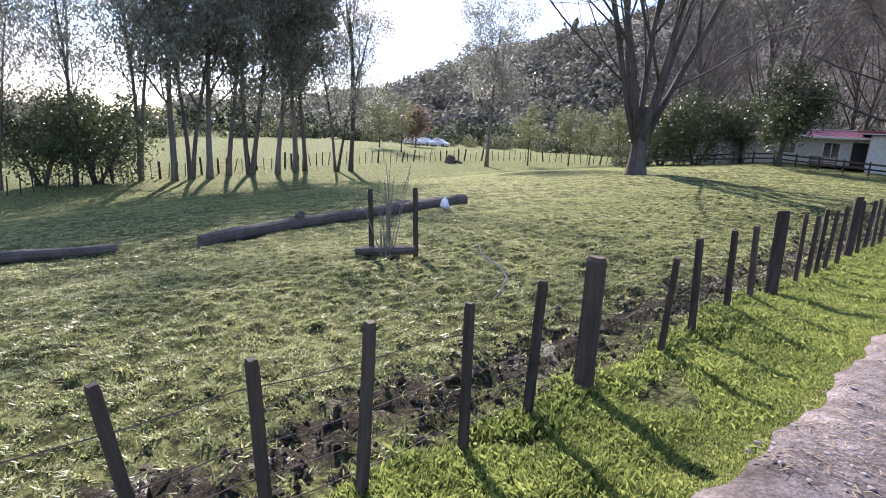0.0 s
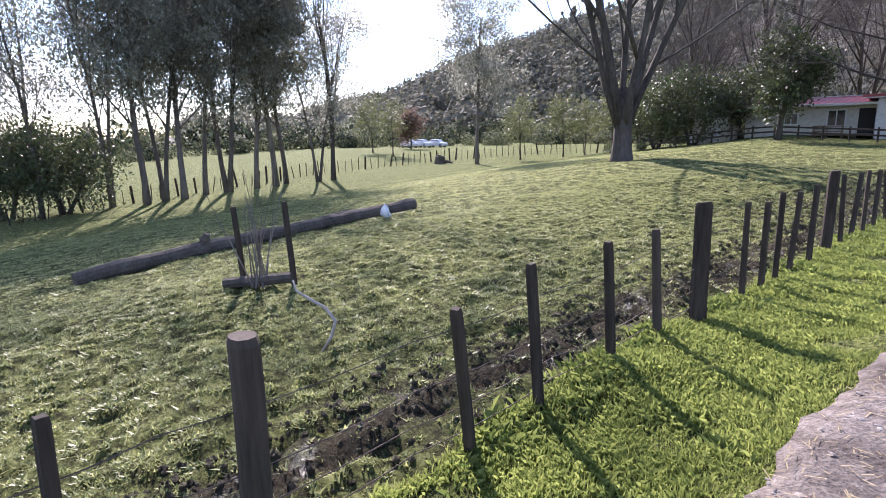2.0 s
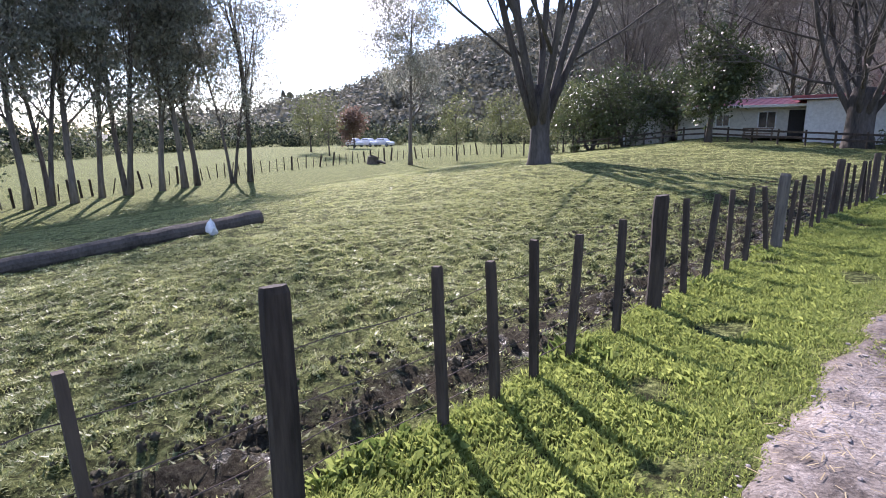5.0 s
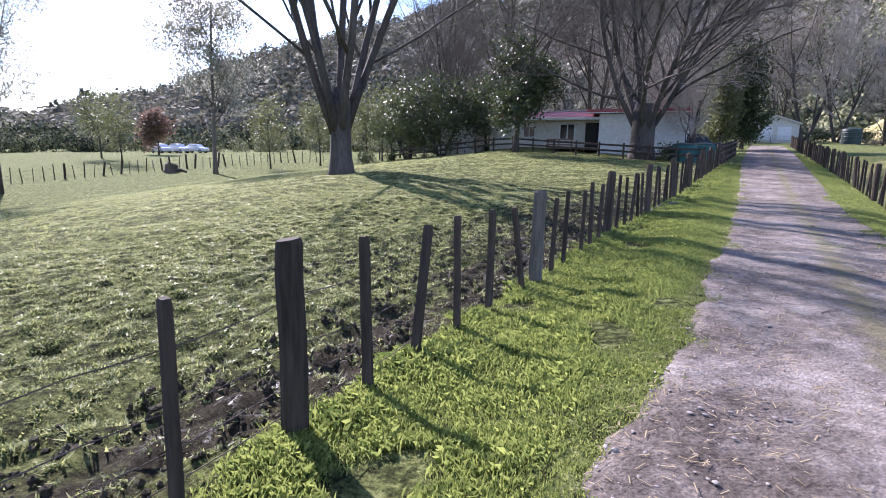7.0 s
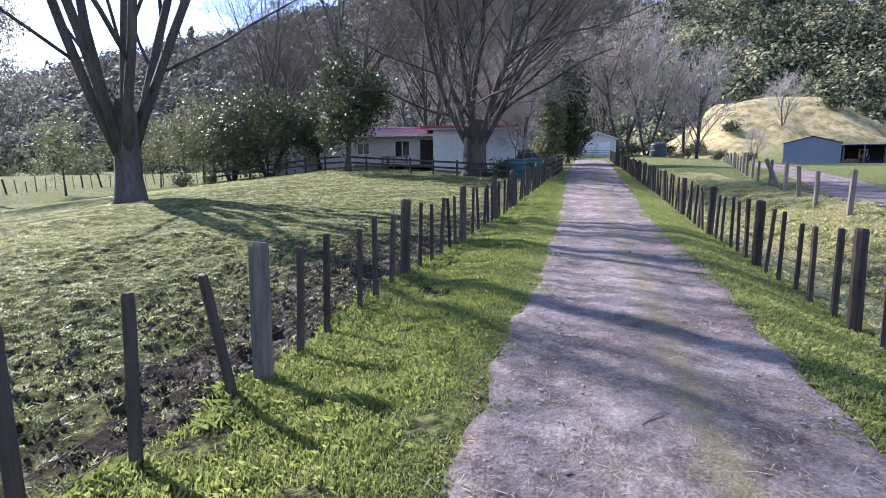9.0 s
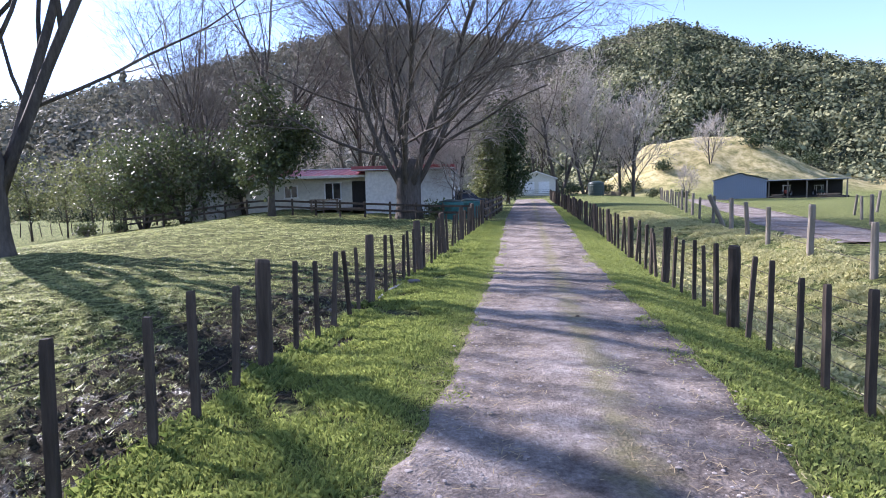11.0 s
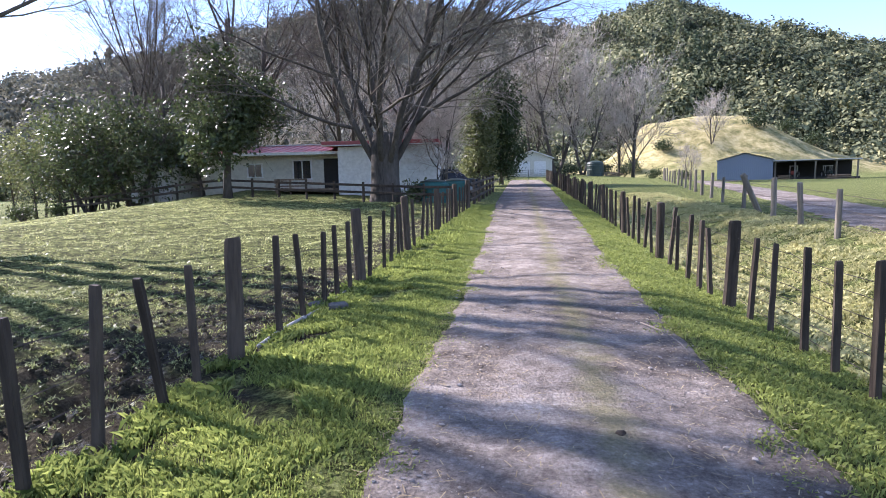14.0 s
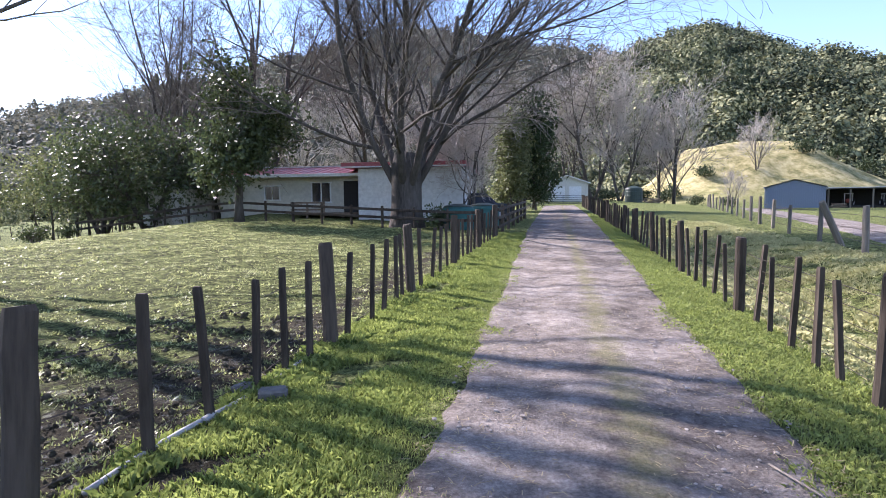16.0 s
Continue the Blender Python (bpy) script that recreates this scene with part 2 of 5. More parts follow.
M_GUM_LEAF = leafy("gum_leaf", (0.14, 0.15, 0.12), (0.36, 0.36, 0.29), 0.42, 0.55)
M_DARK_LEAF = leafy("evergreen_leaf", (0.035, 0.05, 0.02), (0.125, 0.155, 0.065), 0.45, 0.28, 0.35)
M_LIGHT_LEAF = leafy("sapling_leaf", (0.085, 0.1, 0.04), (0.19, 0.205, 0.09), 0.5, 0.45)
M_CONIFER = leafy("conifer_leaf", (0.02, 0.032, 0.014), (0.06, 0.085, 0.03), 0.7, 0.12)
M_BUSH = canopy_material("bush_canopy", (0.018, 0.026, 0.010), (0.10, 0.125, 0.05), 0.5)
# paler and greyer than the near bush: distance haze put into the colour
M_FAR_BUSH = canopy_material("hazed_canopy", (0.06, 0.063, 0.048), (0.17, 0.162, 0.12), 0.7)
M_LOG = grainy("dead_log", (0.03, 0.025, 0.021), (0.14, 0.118, 0.096), 6.0, 0.95, 0.9, 0.02, stretch=(0.4, 3, 3))
M_WHITE = plain("white_paint", (0.74, 0.74, 0.72), 0.6)
M_CREAM_AND_SHADE = plain("cream_and_shade_paint", (0.6, 0.58, 0.5), 0.6)
M_RED_ROOF = plain("red_roof_paint", (0.36, 0.09, 0.10), 0.5)
M_GREY_ROOF = plain("zinc_roof", (0.42, 0.43, 0.45), 0.45, 0.4)
M_BLUE_IRON = plain("blue_grey_iron", (0.22, 0.26, 0.33), 0.5, 0.2)
# near-black colour painted in for the shade inside doorway and shed bays
M_INTERIOR_SHADE = plain("interior_shade", (0.03, 0.028, 0.026), 0.9)
M_GLASS = plain("dark_window_glass", (0.02, 0.024, 0.03), 0.08, 0.0, 0.9)
M_TIMBER = grainy("deck_timber", (0.09, 0.065, 0.045), (0.24, 0.18, 0.13), 6.0, 0.85, 0.4, 0.005)
M_TANK = plain("green_tank", (0.03, 0.05, 0.04), 0.5)
M_CAR_DARK = plain("dark_car_paint", (0.02, 0.025, 0.035), 0.25, 0.2, 0.6)
M_CAR_WHITE = plain("white_car_paint", (0.75, 0.75, 0.75), 0.3)
M_TYRE = plain("tyre_rubber", (0.02, 0.02, 0.02), 0.9)
M_TEAL = plain("teal_netting", (0.03, 0.13, 0.12), 0.7)
M_PLASTIC = plain("white_plastic", (0.8, 0.8, 0.8), 0.4)
M_ORANGE = plain("faded_red_machine", (0.3, 0.06, 0.04), 0.5)
M_STONE = grainy("road_stone", (0.14, 0.118, 0.104), (0.38, 0.34, 0.31), 14.0, 0.9, 0.5, 0.004)
M_PLASTIC_DIRTY = plain("dirty_plastic", (0.36, 0.35, 0.33), 0.6)
M_CONCRETE = grainy("old_concrete", (0.07, 0.065, 0.06), (0.19, 0.175, 0.16), 12.0, 0.9, 0.5, 0.004)
M_DITCH_BLADE = leafy("ditch_blade", (0.25, 0.26, 0.09), (0.62, 0.58, 0.3), 0.6, 0.5)
M_RUSSET_LEAF = leafy("russet_leaf", (0.12, 0.075, 0.055), (0.22, 0.15, 0.11), 0.6, 0.4)
M_STRAW = leafy("straw", (0.2, 0.15, 0.09), (0.42, 0.34, 0.2), 0.8, 0.2)


# ---- building blocks ----
class Mesher:
    """Collects vertices and faces for one mesh."""

    def __init__(self):
        self.v, self.f = [], []

    def tube(self, pts, radii, sides=6, cap=True):
        base = len(self.v)
        pts = [Vector(p) for p in pts]
        ref = Vector((0.31, 0.17, 0.93))
        for i, p in enumerate(pts):
            d = (pts[min(i + 1, len(pts) - 1)] - pts[max(i - 1, 0)])
            d = d.normalized() if d.length > 1e-9 else Vector((0, 0, 1))
            a = d.cross(ref)
            if a.length < 0.1:
                a = d.cross(Vector((1, 0, 0)))
            a.normalize()
            b = d.cross(a)
            for k in range(sides):
                q = 2 * math.pi * k / sides
                self.v.append(tuple(p + (a * math.cos(q) + b * math.sin(q)) * radii[i]))
        for i in range(len(pts) - 1):
            o = base + i * sides
            for k in range(sides):
                k2 = (k + 1) % sides
                self.f.append((o + k, o + k2, o + sides + k2, o + sides + k))
        if cap:
            self.f.append(tuple(base + k for k in reversed(range(sides))))
            self.f.append(tuple(base + (len(pts) - 1) * sides + k for k in range(sides)))
        return self

    def box(self, c, s, rz=0.0, bevel=0.012, m=None):
        """A box with chamfered long edges and ends: centre, size."""
        base = len(self.v)
        hx, hy, hz = s[0] / 2, s[1] / 2, s[2] / 2
        b = min(bevel, hx * 0.4, hy * 0.4, hz * 0.4)
        mat = m or Matrix.Translation(c) @ Matrix.Rotation(rz, 4, "Z")
        for z, k in ((-hz, b), (-hz + b, 0), (hz - b, 0), (hz, b)):
            for px, py in ((hx - k, hy - b - k), (hx - b - k, hy - k), (-hx + b + k, hy - k), (-hx + k, hy - b - k), (-hx + k, -hy + b + k), (-hx + b + k, -hy + k), (hx - b - k, -hy + k), (hx - k, -hy + b + k)):
                self.v.append(tuple(mat @ Vector((px, py, z))))
        for r in range(3):
            o = base + r * 8
            for k in range(8):
                k2 = (k + 1) % 8
                self.f.append((o + k, o + k2, o + 8 + k2, o + 8 + k))
        self.f.append(tuple(base + k for k in reversed(range(8))))
        self.f.append(tuple(base + 24 + k for k in range(8)))
        return self

    def face(self, *pts):
        base = len(self.v)
        self.v.extend(tuple(p) for p in pts)
        self.f.append(tuple(range(base, base + len(pts))))
        return self

    def mesh(self, name, mat, smooth=False):
        me = bpy.data.meshes.new(name)
        me.from_pydata(self.v, [], self.f)
        if smooth:
            me.shade_smooth()
        me.materials.append(mat)
        return me


def part(name, mb, mat, parent=None, label="", smooth=False):
    """One mesh object, under a thing or a part."""
    ob = new(name, mb.mesh(name, mat, smooth) if isinstance(mb, Mesher) else mb)
    if parent is not None:
        ob.parent = parent
    if label:
        tagged(ob, label)
    return ob


def thing(name, label, category, at=(0, 0, 0), rz=0.0, group="", kind=""):
    ob = new(name)
    ob.matrix_basis = Matrix.Translation(at) @ Matrix.Rotation(radians(rz), 4, "Z")
    return tagged(ob, label, category, group, kind)


def quads_mesh(name, v, mat, per=4):
    """Many loose faces of `per` corners from an (n * per, 3) array."""
    v = np.asarray(v, dtype=np.float32).reshape(-1, 3)
    count = len(v) // per
    me = bpy.data.meshes.new(name)
    me.vertices.add(len(v))
    me.vertices.foreach_set("co", v.ravel())
    me.loops.add(len(v))
    me.loops.foreach_set("vertex_index", np.arange(len(v), dtype=np.int32))
    me.polygons.add(count)
    me.polygons.foreach_set("loop_start", np.arange(0, len(v), per, dtype=np.int32))
    me.update(calc_edges=True)
    me.materials.append(mat)
    return me


# ---- the lie of the land ----
def smooth_step(a, b, v):
    t = np.clip((v - a) / (b - a), 0, 1)
    return t * t * (3 - 2 * t)


def fence_x(y):
    return np.interp(y, (-30, 2.9, 11.7, 20.0, 27.3, 42.0, 90.0), (-4.4, -2.98, -2.66, -2.33, -1.73, -0.75, 1.8))


def right_fence_x(y):
    return np.interp(y, (-30, 20.0, 30.0, 45.0, 84.0), (2.6, 3.2, 3.65, 4.3, 6.0))


def road_left(y):
    return np.interp(y, (-30, 2.0, 5.6, 10.4, 14.0, 18.0, 24.0, 34.0, 45.0, 84.0), (-2.9, -1.5, -1.3, -1.03, -0.76, -0.5, -0.22, 0.04, 0.3, 2.0))


def road_right(y):
    return np.interp(y, (-30, 15.0, 22.0, 25.5, 29.2, 36.0, 45.0, 61.0, 84.0), (1.2, 1.72, 2.2, 2.33, 2.55, 3.05, 3.6, 4.5, 5.4))


def rise(y):
    return 0.03 * np.clip(y - 28, 0, 90)


def ground_height(x, y):
    x, y = np.asarray(x, float), np.asarray(y, float)
    d = np.clip(-2.3 - x, 0, None)
    k = np.minimum(1, d / 12)
    foot = np.interp(y, (-30, 3, 7, 12, 16, 20, 24, 31, 60), (-0.55, -0.45, -0.28, -0.22, -0.22, -0.17, -0.1, -0.03, 0.0))
    left = foot - 0.113 * np.minimum(d, 34) + 0.052 * np.clip(y, -20, 60) * k + rise(y) * (1 - k)
    verge = smooth_step(-2.1, -0.7, x)
    left = np.where(x < -2.3, left, left + (rise(y) - left) * verge)
    fx = right_fence_x(y)
    ditch = np.exp(-((x - fx - 1.9) / 1.2) ** 2) * smooth_step(66, 46, y)
    right = rise(y) * (1 - 0.55 * smooth_step(10, 34, x)) - np.interp(y, (16, 20, 24, 30, 40), (0.3, 0.26, 0.17, 0.1, 0.02)) * smooth_step(0, 1, (x - road_right(y)) / (fx - road_right(y))) - 0.55 * ditch + 0.4 * smooth_step(3.0, 5.5, x - fx) * smooth_step(44, 24, y)
    knoll = 14.5 * np.exp(-(np.maximum(np.abs(x - 50) - 8, 0) / np.where(x > 50, 17, 13)) ** 2 - ((y - 168) / 19) ** 2) + 4.0 * np.exp(-((x - 92) / 30) ** 2 - ((y - 172) / 24) ** 2)
    return np.where(x > 0.3, right, left) + knoll


def gz(x, y):
    return float(ground_height(x, y))


def waves(rng, count, lo, hi):
    return [(rng.uniform(0, 2 * math.pi), rng.uniform(lo, hi), rng.uniform(0, 6)) for _ in range(count)]


R_LUMP = np.random.default_rng(3)
LUMPS, HUMS, KNOBS = waves(R_LUMP, 26, 1.2, 9.0), waves(R_LUMP, 30, 10.0, 24.0), waves(R_LUMP, 14, 0.25, 0.8)


def surface(x, y):
    """The land with its hoof-trodden lumps and the hummocks of the knoll."""
    x, y = np.asarray(x, float), np.asarray(y, float)
    z = ground_height(x, y)
    lumps = sum(np.sin((x * math.cos(a) + y * math.sin(a)) * w + p) / w ** 0.7 for a, w, p in LUMPS)
    hum = sum(np.sin((x * math.cos(a) + y * math.sin(a)) * w + p) for a, w, p in HUMS)
    knob = sum(np.sin((x * math.cos(a) + y * math.sin(a)) * w + p) for a, w, p in KNOBS)
    muddy = np.exp(-((x - fence_x(y) + 0.75) / 0.6) ** 2)
    z = z + (0.006 + 0.005 * muddy) * hum * smooth_step(-2.2, -2.7, x - fence_x(y) - 2.2) * smooth_step(-13, -9, x) * (y > -1) * (y < 24)
    z = z + 0.13 * knob * smooth_step(136, 150, y) * smooth_step(12, 26, x) * (y < 230) * (x < 140)
    amp = 0.016 * smooth_step(-2.0, -2.8, x) * smooth_step(-26, -16, x) + 0.016 * smooth_step(3.4, 4.5, x) * smooth_step(11, 9, x) + 0.004
    return z + lumps * amp * (np.abs(y) < 60)


def build_ground():
    xs = np.concatenate([[-2500, -1200, -700, -400, -250, -160, -110], np.arange(-80, -24, 2.0), np.arange(-24, -12, 0.5), np.arange(-12, -1.2, 0.1), np.arange(-1.2, 10, 0.16), np.arange(10, 40, 1.2), np.arange(40, 130, 2.5), [150, 200, 300, 500, 900, 2500]])
    ys = np.concatenate([[-2500, -900, -400, -200, -120, -80, -50, -30, -18], np.arange(-10, -1, 0.6), np.arange(-1, 24, 0.12), np.arange(24, 48, 0.5), np.arange(48, 110, 2.0), np.arange(110, 220, 2.5),
                         [240, 300, 420, 700, 1200, 2500]])
    X, Y = np.meshgrid(xs, ys)
    Z = surface(X, Y)
    on_road = (X > road_left(Y) + 0.12) & (X < road_right(Y) - 0.12) & (Y > -30) & (Y < 83)
    Z = np.where(on_road, Z - 0.05, Z)
    nx, ny = len(xs), len(ys)
    v = np.stack([X, Y, Z], -1).reshape(-1, 3)
    i = (np.arange(ny - 1)[:, None] * nx + np.arange(nx - 1)[None]).ravel()
    f = np.stack([i, i + 1, i + nx + 1, i + nx], -1)
    me = bpy.data.meshes.new("ground")
    me.from_pydata(v.tolist(), [], f.tolist())
    me.shade_smooth()
    me.materials.append(M_GROUND)
    return tagged(new("ground", me), "uneven green paddock turf with a trodden muddy strip", "ground", kind="structure")


build_ground()


def build_road():
    mb = Mesher()
    ys = np.concatenate([np.arange(-30, 0, 1.0), np.arange(0, 30, 0.16), np.arange(30, 84, 0.8)])
    us = np.linspace(0, 1, 25)
    rng = np.random.default_rng(5)
    ph = rng.uniform(0, 6, 12)
    for y in ys:
        a = road_left(y) + 0.05 * math.sin(y * 1.1 + ph[0]) + 0.03 * math.sin(y * 4.7 + ph[1]) + 0.022 * math.sin(y * 13 + ph[2])
        b = road_right(y) + 0.05 * math.sin(y * 0.9 + ph[3]) + 0.035 * math.sin(y * 5.3 + ph[4])
        for u in us:
            x = a + (b - a) * u
            z = float(rise(y)) + 0.008 + 0.02 * math.sin(math.pi * u) - 0.022 * (math.exp(-((u - 0.25) / 0.09) ** 2) + math.exp(-((u - 0.78) / 0.09) ** 2))
            z += 0.006 * math.sin(y * 4.3 + x * 3) * math.sin(x * 6 + ph[5]) - (0.05 if u in (0.0, 1.0) else 0)
            mb.v.append((x, y, z))
    n = len(us)
    for j in range(len(ys) - 1):
        for i in range(n - 1):
            o = j * n + i
            mb.f.append((o, o + 1, o + n + 1, o + n))
    return tagged(part("road", mb, M_ROAD, smooth=True), "pale gravel farm track with a mossy crown", "track", kind="structure")


build_road()


def hill(name, label, mat, skyline, r0, r1, seed, steps=14):
    """A long hillside seen from the paddock: skyline is (azimuth, elevation) in degrees."""
    mb = Mesher()
    az = np.arange(skyline[0][0], skyline[-1][0] + 0.01, 1.0)
    el = np.interp(az, [a for a, _ in skyline], [e for _, e in skyline])
    rng = np.random.default_rng(seed)
    ph = rng.uniform(0, 6, 8)
    tops = []
    for i, (a, e) in enumerate(zip(az, el)):
        q = radians(a)
        for k in range(steps + 3):
            u = k / steps
            r = r0 + (r1 - r0) * u
            top = math.tan(radians(e)) * r1
            z = top * (math.sin(min(u, 1.0) * math.pi / 2) ** 1.25 if u <= 1 else 1 - (u - 1) * 1.5) - 1.0
            z *= 1 + 0.10 * math.sin(a * 0.31 + ph[0] + u * 2) * math.sin(math.pi * min(u, 1))
            z -= 9.0 * max(0.0, 1 - u * 3) ** 2
            mb.v.append((math.sin(q) * r, 15 + math.cos(q) * r, z))
    n = steps + 3
    for i in range(len(az) - 1):
        for k in range(n - 1):
            o = i * n + k
            mb.f.append((o, o + 1, o + n + 1, o + n))
    return tagged(part(name, mb, mat, smooth=True), label, "hill", kind="structure"), mb


FAR_SKY = [(-80, 0.3), (-68, 0.6), (-62, 0.9), (-57, 2.5), (-52, 3.6), (-47, 5.7), (-41, 7.8), (-35.5, 9.1), (-30.5, 10.3), (-25, 12.2), (-17, 14.3), (-12, 15.4), (-8, 15.3), (-0.5, 13.9), (7.5, 12.8), (12, 9), (17, 3), (22, 0.3)]
NEAR_SKY = [(-6, 3.0), (0, 6.3), (5, 10.0), (8, 12.2), (12, 13.5), (15.6, 14.0), (19.5, 12.7), (22.5, 11.5), (25, 10.8), (28.5, 9.5), (32, 8.7), (45, 7.0), (60, 6.0), (80, 5.5), (100, 5)]
BACK_SKY = [(100, 5), (130, 4), (180, 3), (230, 3), (280, 0.5)]


def blob(mb, c, r, rng, ico):
    """One tree crown among many: a lumpy closed shape."""
    iv, fc = ico
    o = len(mb.v)
    k = rng.uniform(0, 6, 6)
    s = np.array([rng.uniform(0.8, 1.2), rng.uniform(0.8, 1.2), rng.uniform(0.85, 1.5)]) * r
    lump = 1 + 0.17 * np.sin(iv[:, 0] * 5 + k[0]) * np.sin(iv[:, 1] * 5 + k[1]) + 0.14 * np.sin(iv[:, 2] * 8 + k[2]) * np.cos(iv[:, 0] * 9 + k[3]) + 0.10 * np.sin(iv[:, 1] * 15 + k[4]) * np.sin(iv[:, 2] * 13 + k[5]) + rng.uniform(-0.10, 0.10, len(iv))
    mb.v.extend((np.array(c) + iv * lump[:, None] * s).tolist())
    mb.f.extend([(a + o, b + o, d + o) for a, b, d in fc])


def icosphere(level):
    bm = bmesh.new()
    bmesh.ops.create_icosphere(bm, subdivisions=level, radius=1)
    v = np.array([x.co[:] for x in bm.verts])
    f = [tuple(x.index for x in p.verts) for p in bm.faces]
    bm.free()
    return v, f


ICO1, ICO2 = icosphere(1), icosphere(2)


hill("hill_far", "bush-covered ridge across the valley with haze put into its colour", M_FAR_BUSH, FAR_SKY, 230, 520, 1)
hill("hill_near", "steep hillside clad in native bush", M_BUSH, NEAR_SKY, 170, 330, 2)
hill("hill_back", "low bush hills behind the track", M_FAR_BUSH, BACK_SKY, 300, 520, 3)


def leafy_forest(name, label, mat, skyline, r0, r1, count, size, seed, az_range, n=100, leaf=0.7):
    rng = np.random.default_rng(seed)
    A, E = [a for a, _ in skyline], [e for _, e in skyline]
    faces = []
    for _ in range(count):
        a, u = rng.uniform(*az_range), rng.uniform(0.0, 1.0)
        r = r0 + (r1 - r0) * u
        z = math.tan(radians(np.interp(a, A, E))) * r1 * math.sin(u * math.pi / 2) ** 1.25 - 1
        tall = rng.uniform() < 0.05 and u < 0.82
        s = size * rng.uniform(0.45, 1.45)
        q = radians(a)
        c = np.array((math.sin(q) * r, 15 + math.cos(q) * r, z + s * 0.4))
        d = rng.normal(0, 1, (n, 3))
        d[:, 2] = np.abs(d[:, 2]) * 1.0 - 0.35
        d /= np.linalg.norm(d, axis=1)[:, None]
        rad = rng.uniform(0.75, 1.1, (n, 1))
        if tall:
            k = rng.uniform(0, 1, (n, 1))
            p = c + np.column_stack([d[:, :2] * (1.05 - k) * s * 0.75, k * s * 1.8 - s * 0.2])
        else:
            p = c + d * rad * s * np.array((1, 1, rng.uniform(0.8, 1.2)))
        t = np.cross(d, rng.normal(0, 1, (n, 3)))
        t /= np.linalg.norm(t, axis=1)[:, None]
        b = np.cross(d + rng.normal(0, 0.45, (n, 3)), t)
        w = s * rng.uniform(0.10, 0.21, (n, 1)) * leaf
        faces.append(np.stack([p - t * w, p - b * w * 0.8, p + t * w, p + b * w * 0.8], 1).reshape(-1, 3))
    return tagged(new(name, quads_mesh(name, np.concatenate(faces), mat)), label, "woodland", kind="stuff")


def bush_leaf():
    m, n, l = material("bush_leaf")
    g = n.new("ShaderNodeNewGeometry")
    f = noise_node(n, l, g.outputs["Position"], 0.075, 4.0, 0.78)
    v = math_node(n, l, "ADD", math_node(n, l, "MULTIPLY", f, 0.95), math_node(n, l, "MULTIPLY", math_node(n, l, "SUBTRACT", g.outputs["Random Per Island"], 0.5), 0.22))
    return finish(m, n, l, ramp_node(n, l, v, ((0.36, (0.022, 0.031, 0.018)), (0.48, (0.115, 0.132, 0.07)), (0.62, (0.34, 0.335, 0.18)))), 0.75, translucent=0.2, spec=0.2)


M_BUSH_LEAF = bush_leaf()
# leaf tones of the far ridge carry its haze as painted grey
M_FAR_LEAF = leafy("hazed_bush_leaf", (0.075, 0.078, 0.06), (0.18, 0.175, 0.13), 0.8, 0.3)
leafy_forest("near_woodland", "dark native bush canopy on the hillside", M_BUSH_LEAF, NEAR_SKY, 170, 330, 2300, 5.2, 6, (-5, 42), 210, 0.5)
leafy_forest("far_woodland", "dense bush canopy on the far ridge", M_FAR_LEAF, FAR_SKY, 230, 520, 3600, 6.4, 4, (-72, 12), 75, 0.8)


def hedgerow(name, label, mat, pts, count, size, seed):
    """A ragged belt of trees and scrub along a line across the valley floor."""
    rng = np.random.default_rng(seed)
    faces = []
    px, py = [p[0] for p in pts], [p[1] for p in pts]
    t = np.linspace(0, 1, len(pts))
    for _ in range(count):
        u = rng.uniform()
        x, y = float(np.interp(u, t, px)) + rng.normal(0, 3.0), float(np.interp(u, t, py)) + rng.normal(0, 3.0)
        s = size * rng.uniform(0.4, 1.3) ** 1.5
        c = np.array((x, y, gz(x, y) + s * 0.5))
        n = 300
        d = rng.normal(0, 1, (n, 3))
        d /= np.linalg.norm(d, axis=1)[:, None]
        p = c + d * rng.uniform(0.6, 1.1, (n, 1)) * s * np.array((1, 1, 1.1))
        a = np.cross(d, rng.normal(0, 1, (n, 3)))
        a /= np.linalg.norm(a, axis=1)[:, None]
        b = np.cross(d + rng.normal(0, 0.5, (n, 3)), a)
        w = s * rng.uniform(0.06, 0.12, (n, 1))
        faces.append(np.stack([p - a * w, p - b * w * 0.8, p + a * w, p + b * w * 0.8], 1).reshape(-1, 3))
    return tagged(new(name, quads_mesh(name, np.concatenate(faces), mat)), label, "woodland", kind="stuff")


hedgerow("valley_hedge", "dark shelter belt across the valley floor", M_BUSH_LEAF, [(-112, 10), (-110, 40), (-104, 72), (-92, 100), (-74, 122), (-52, 134), (-30, 138)], 210, 1.7, 61)
hedgerow("valley_trees", "scattered trees below the far ridge", M_BUSH_LEAF, [(-150, 20), (-145, 70), (-125, 120), (-95, 155), (-50, 175), (-10, 180)], 240, 3.6, 62)


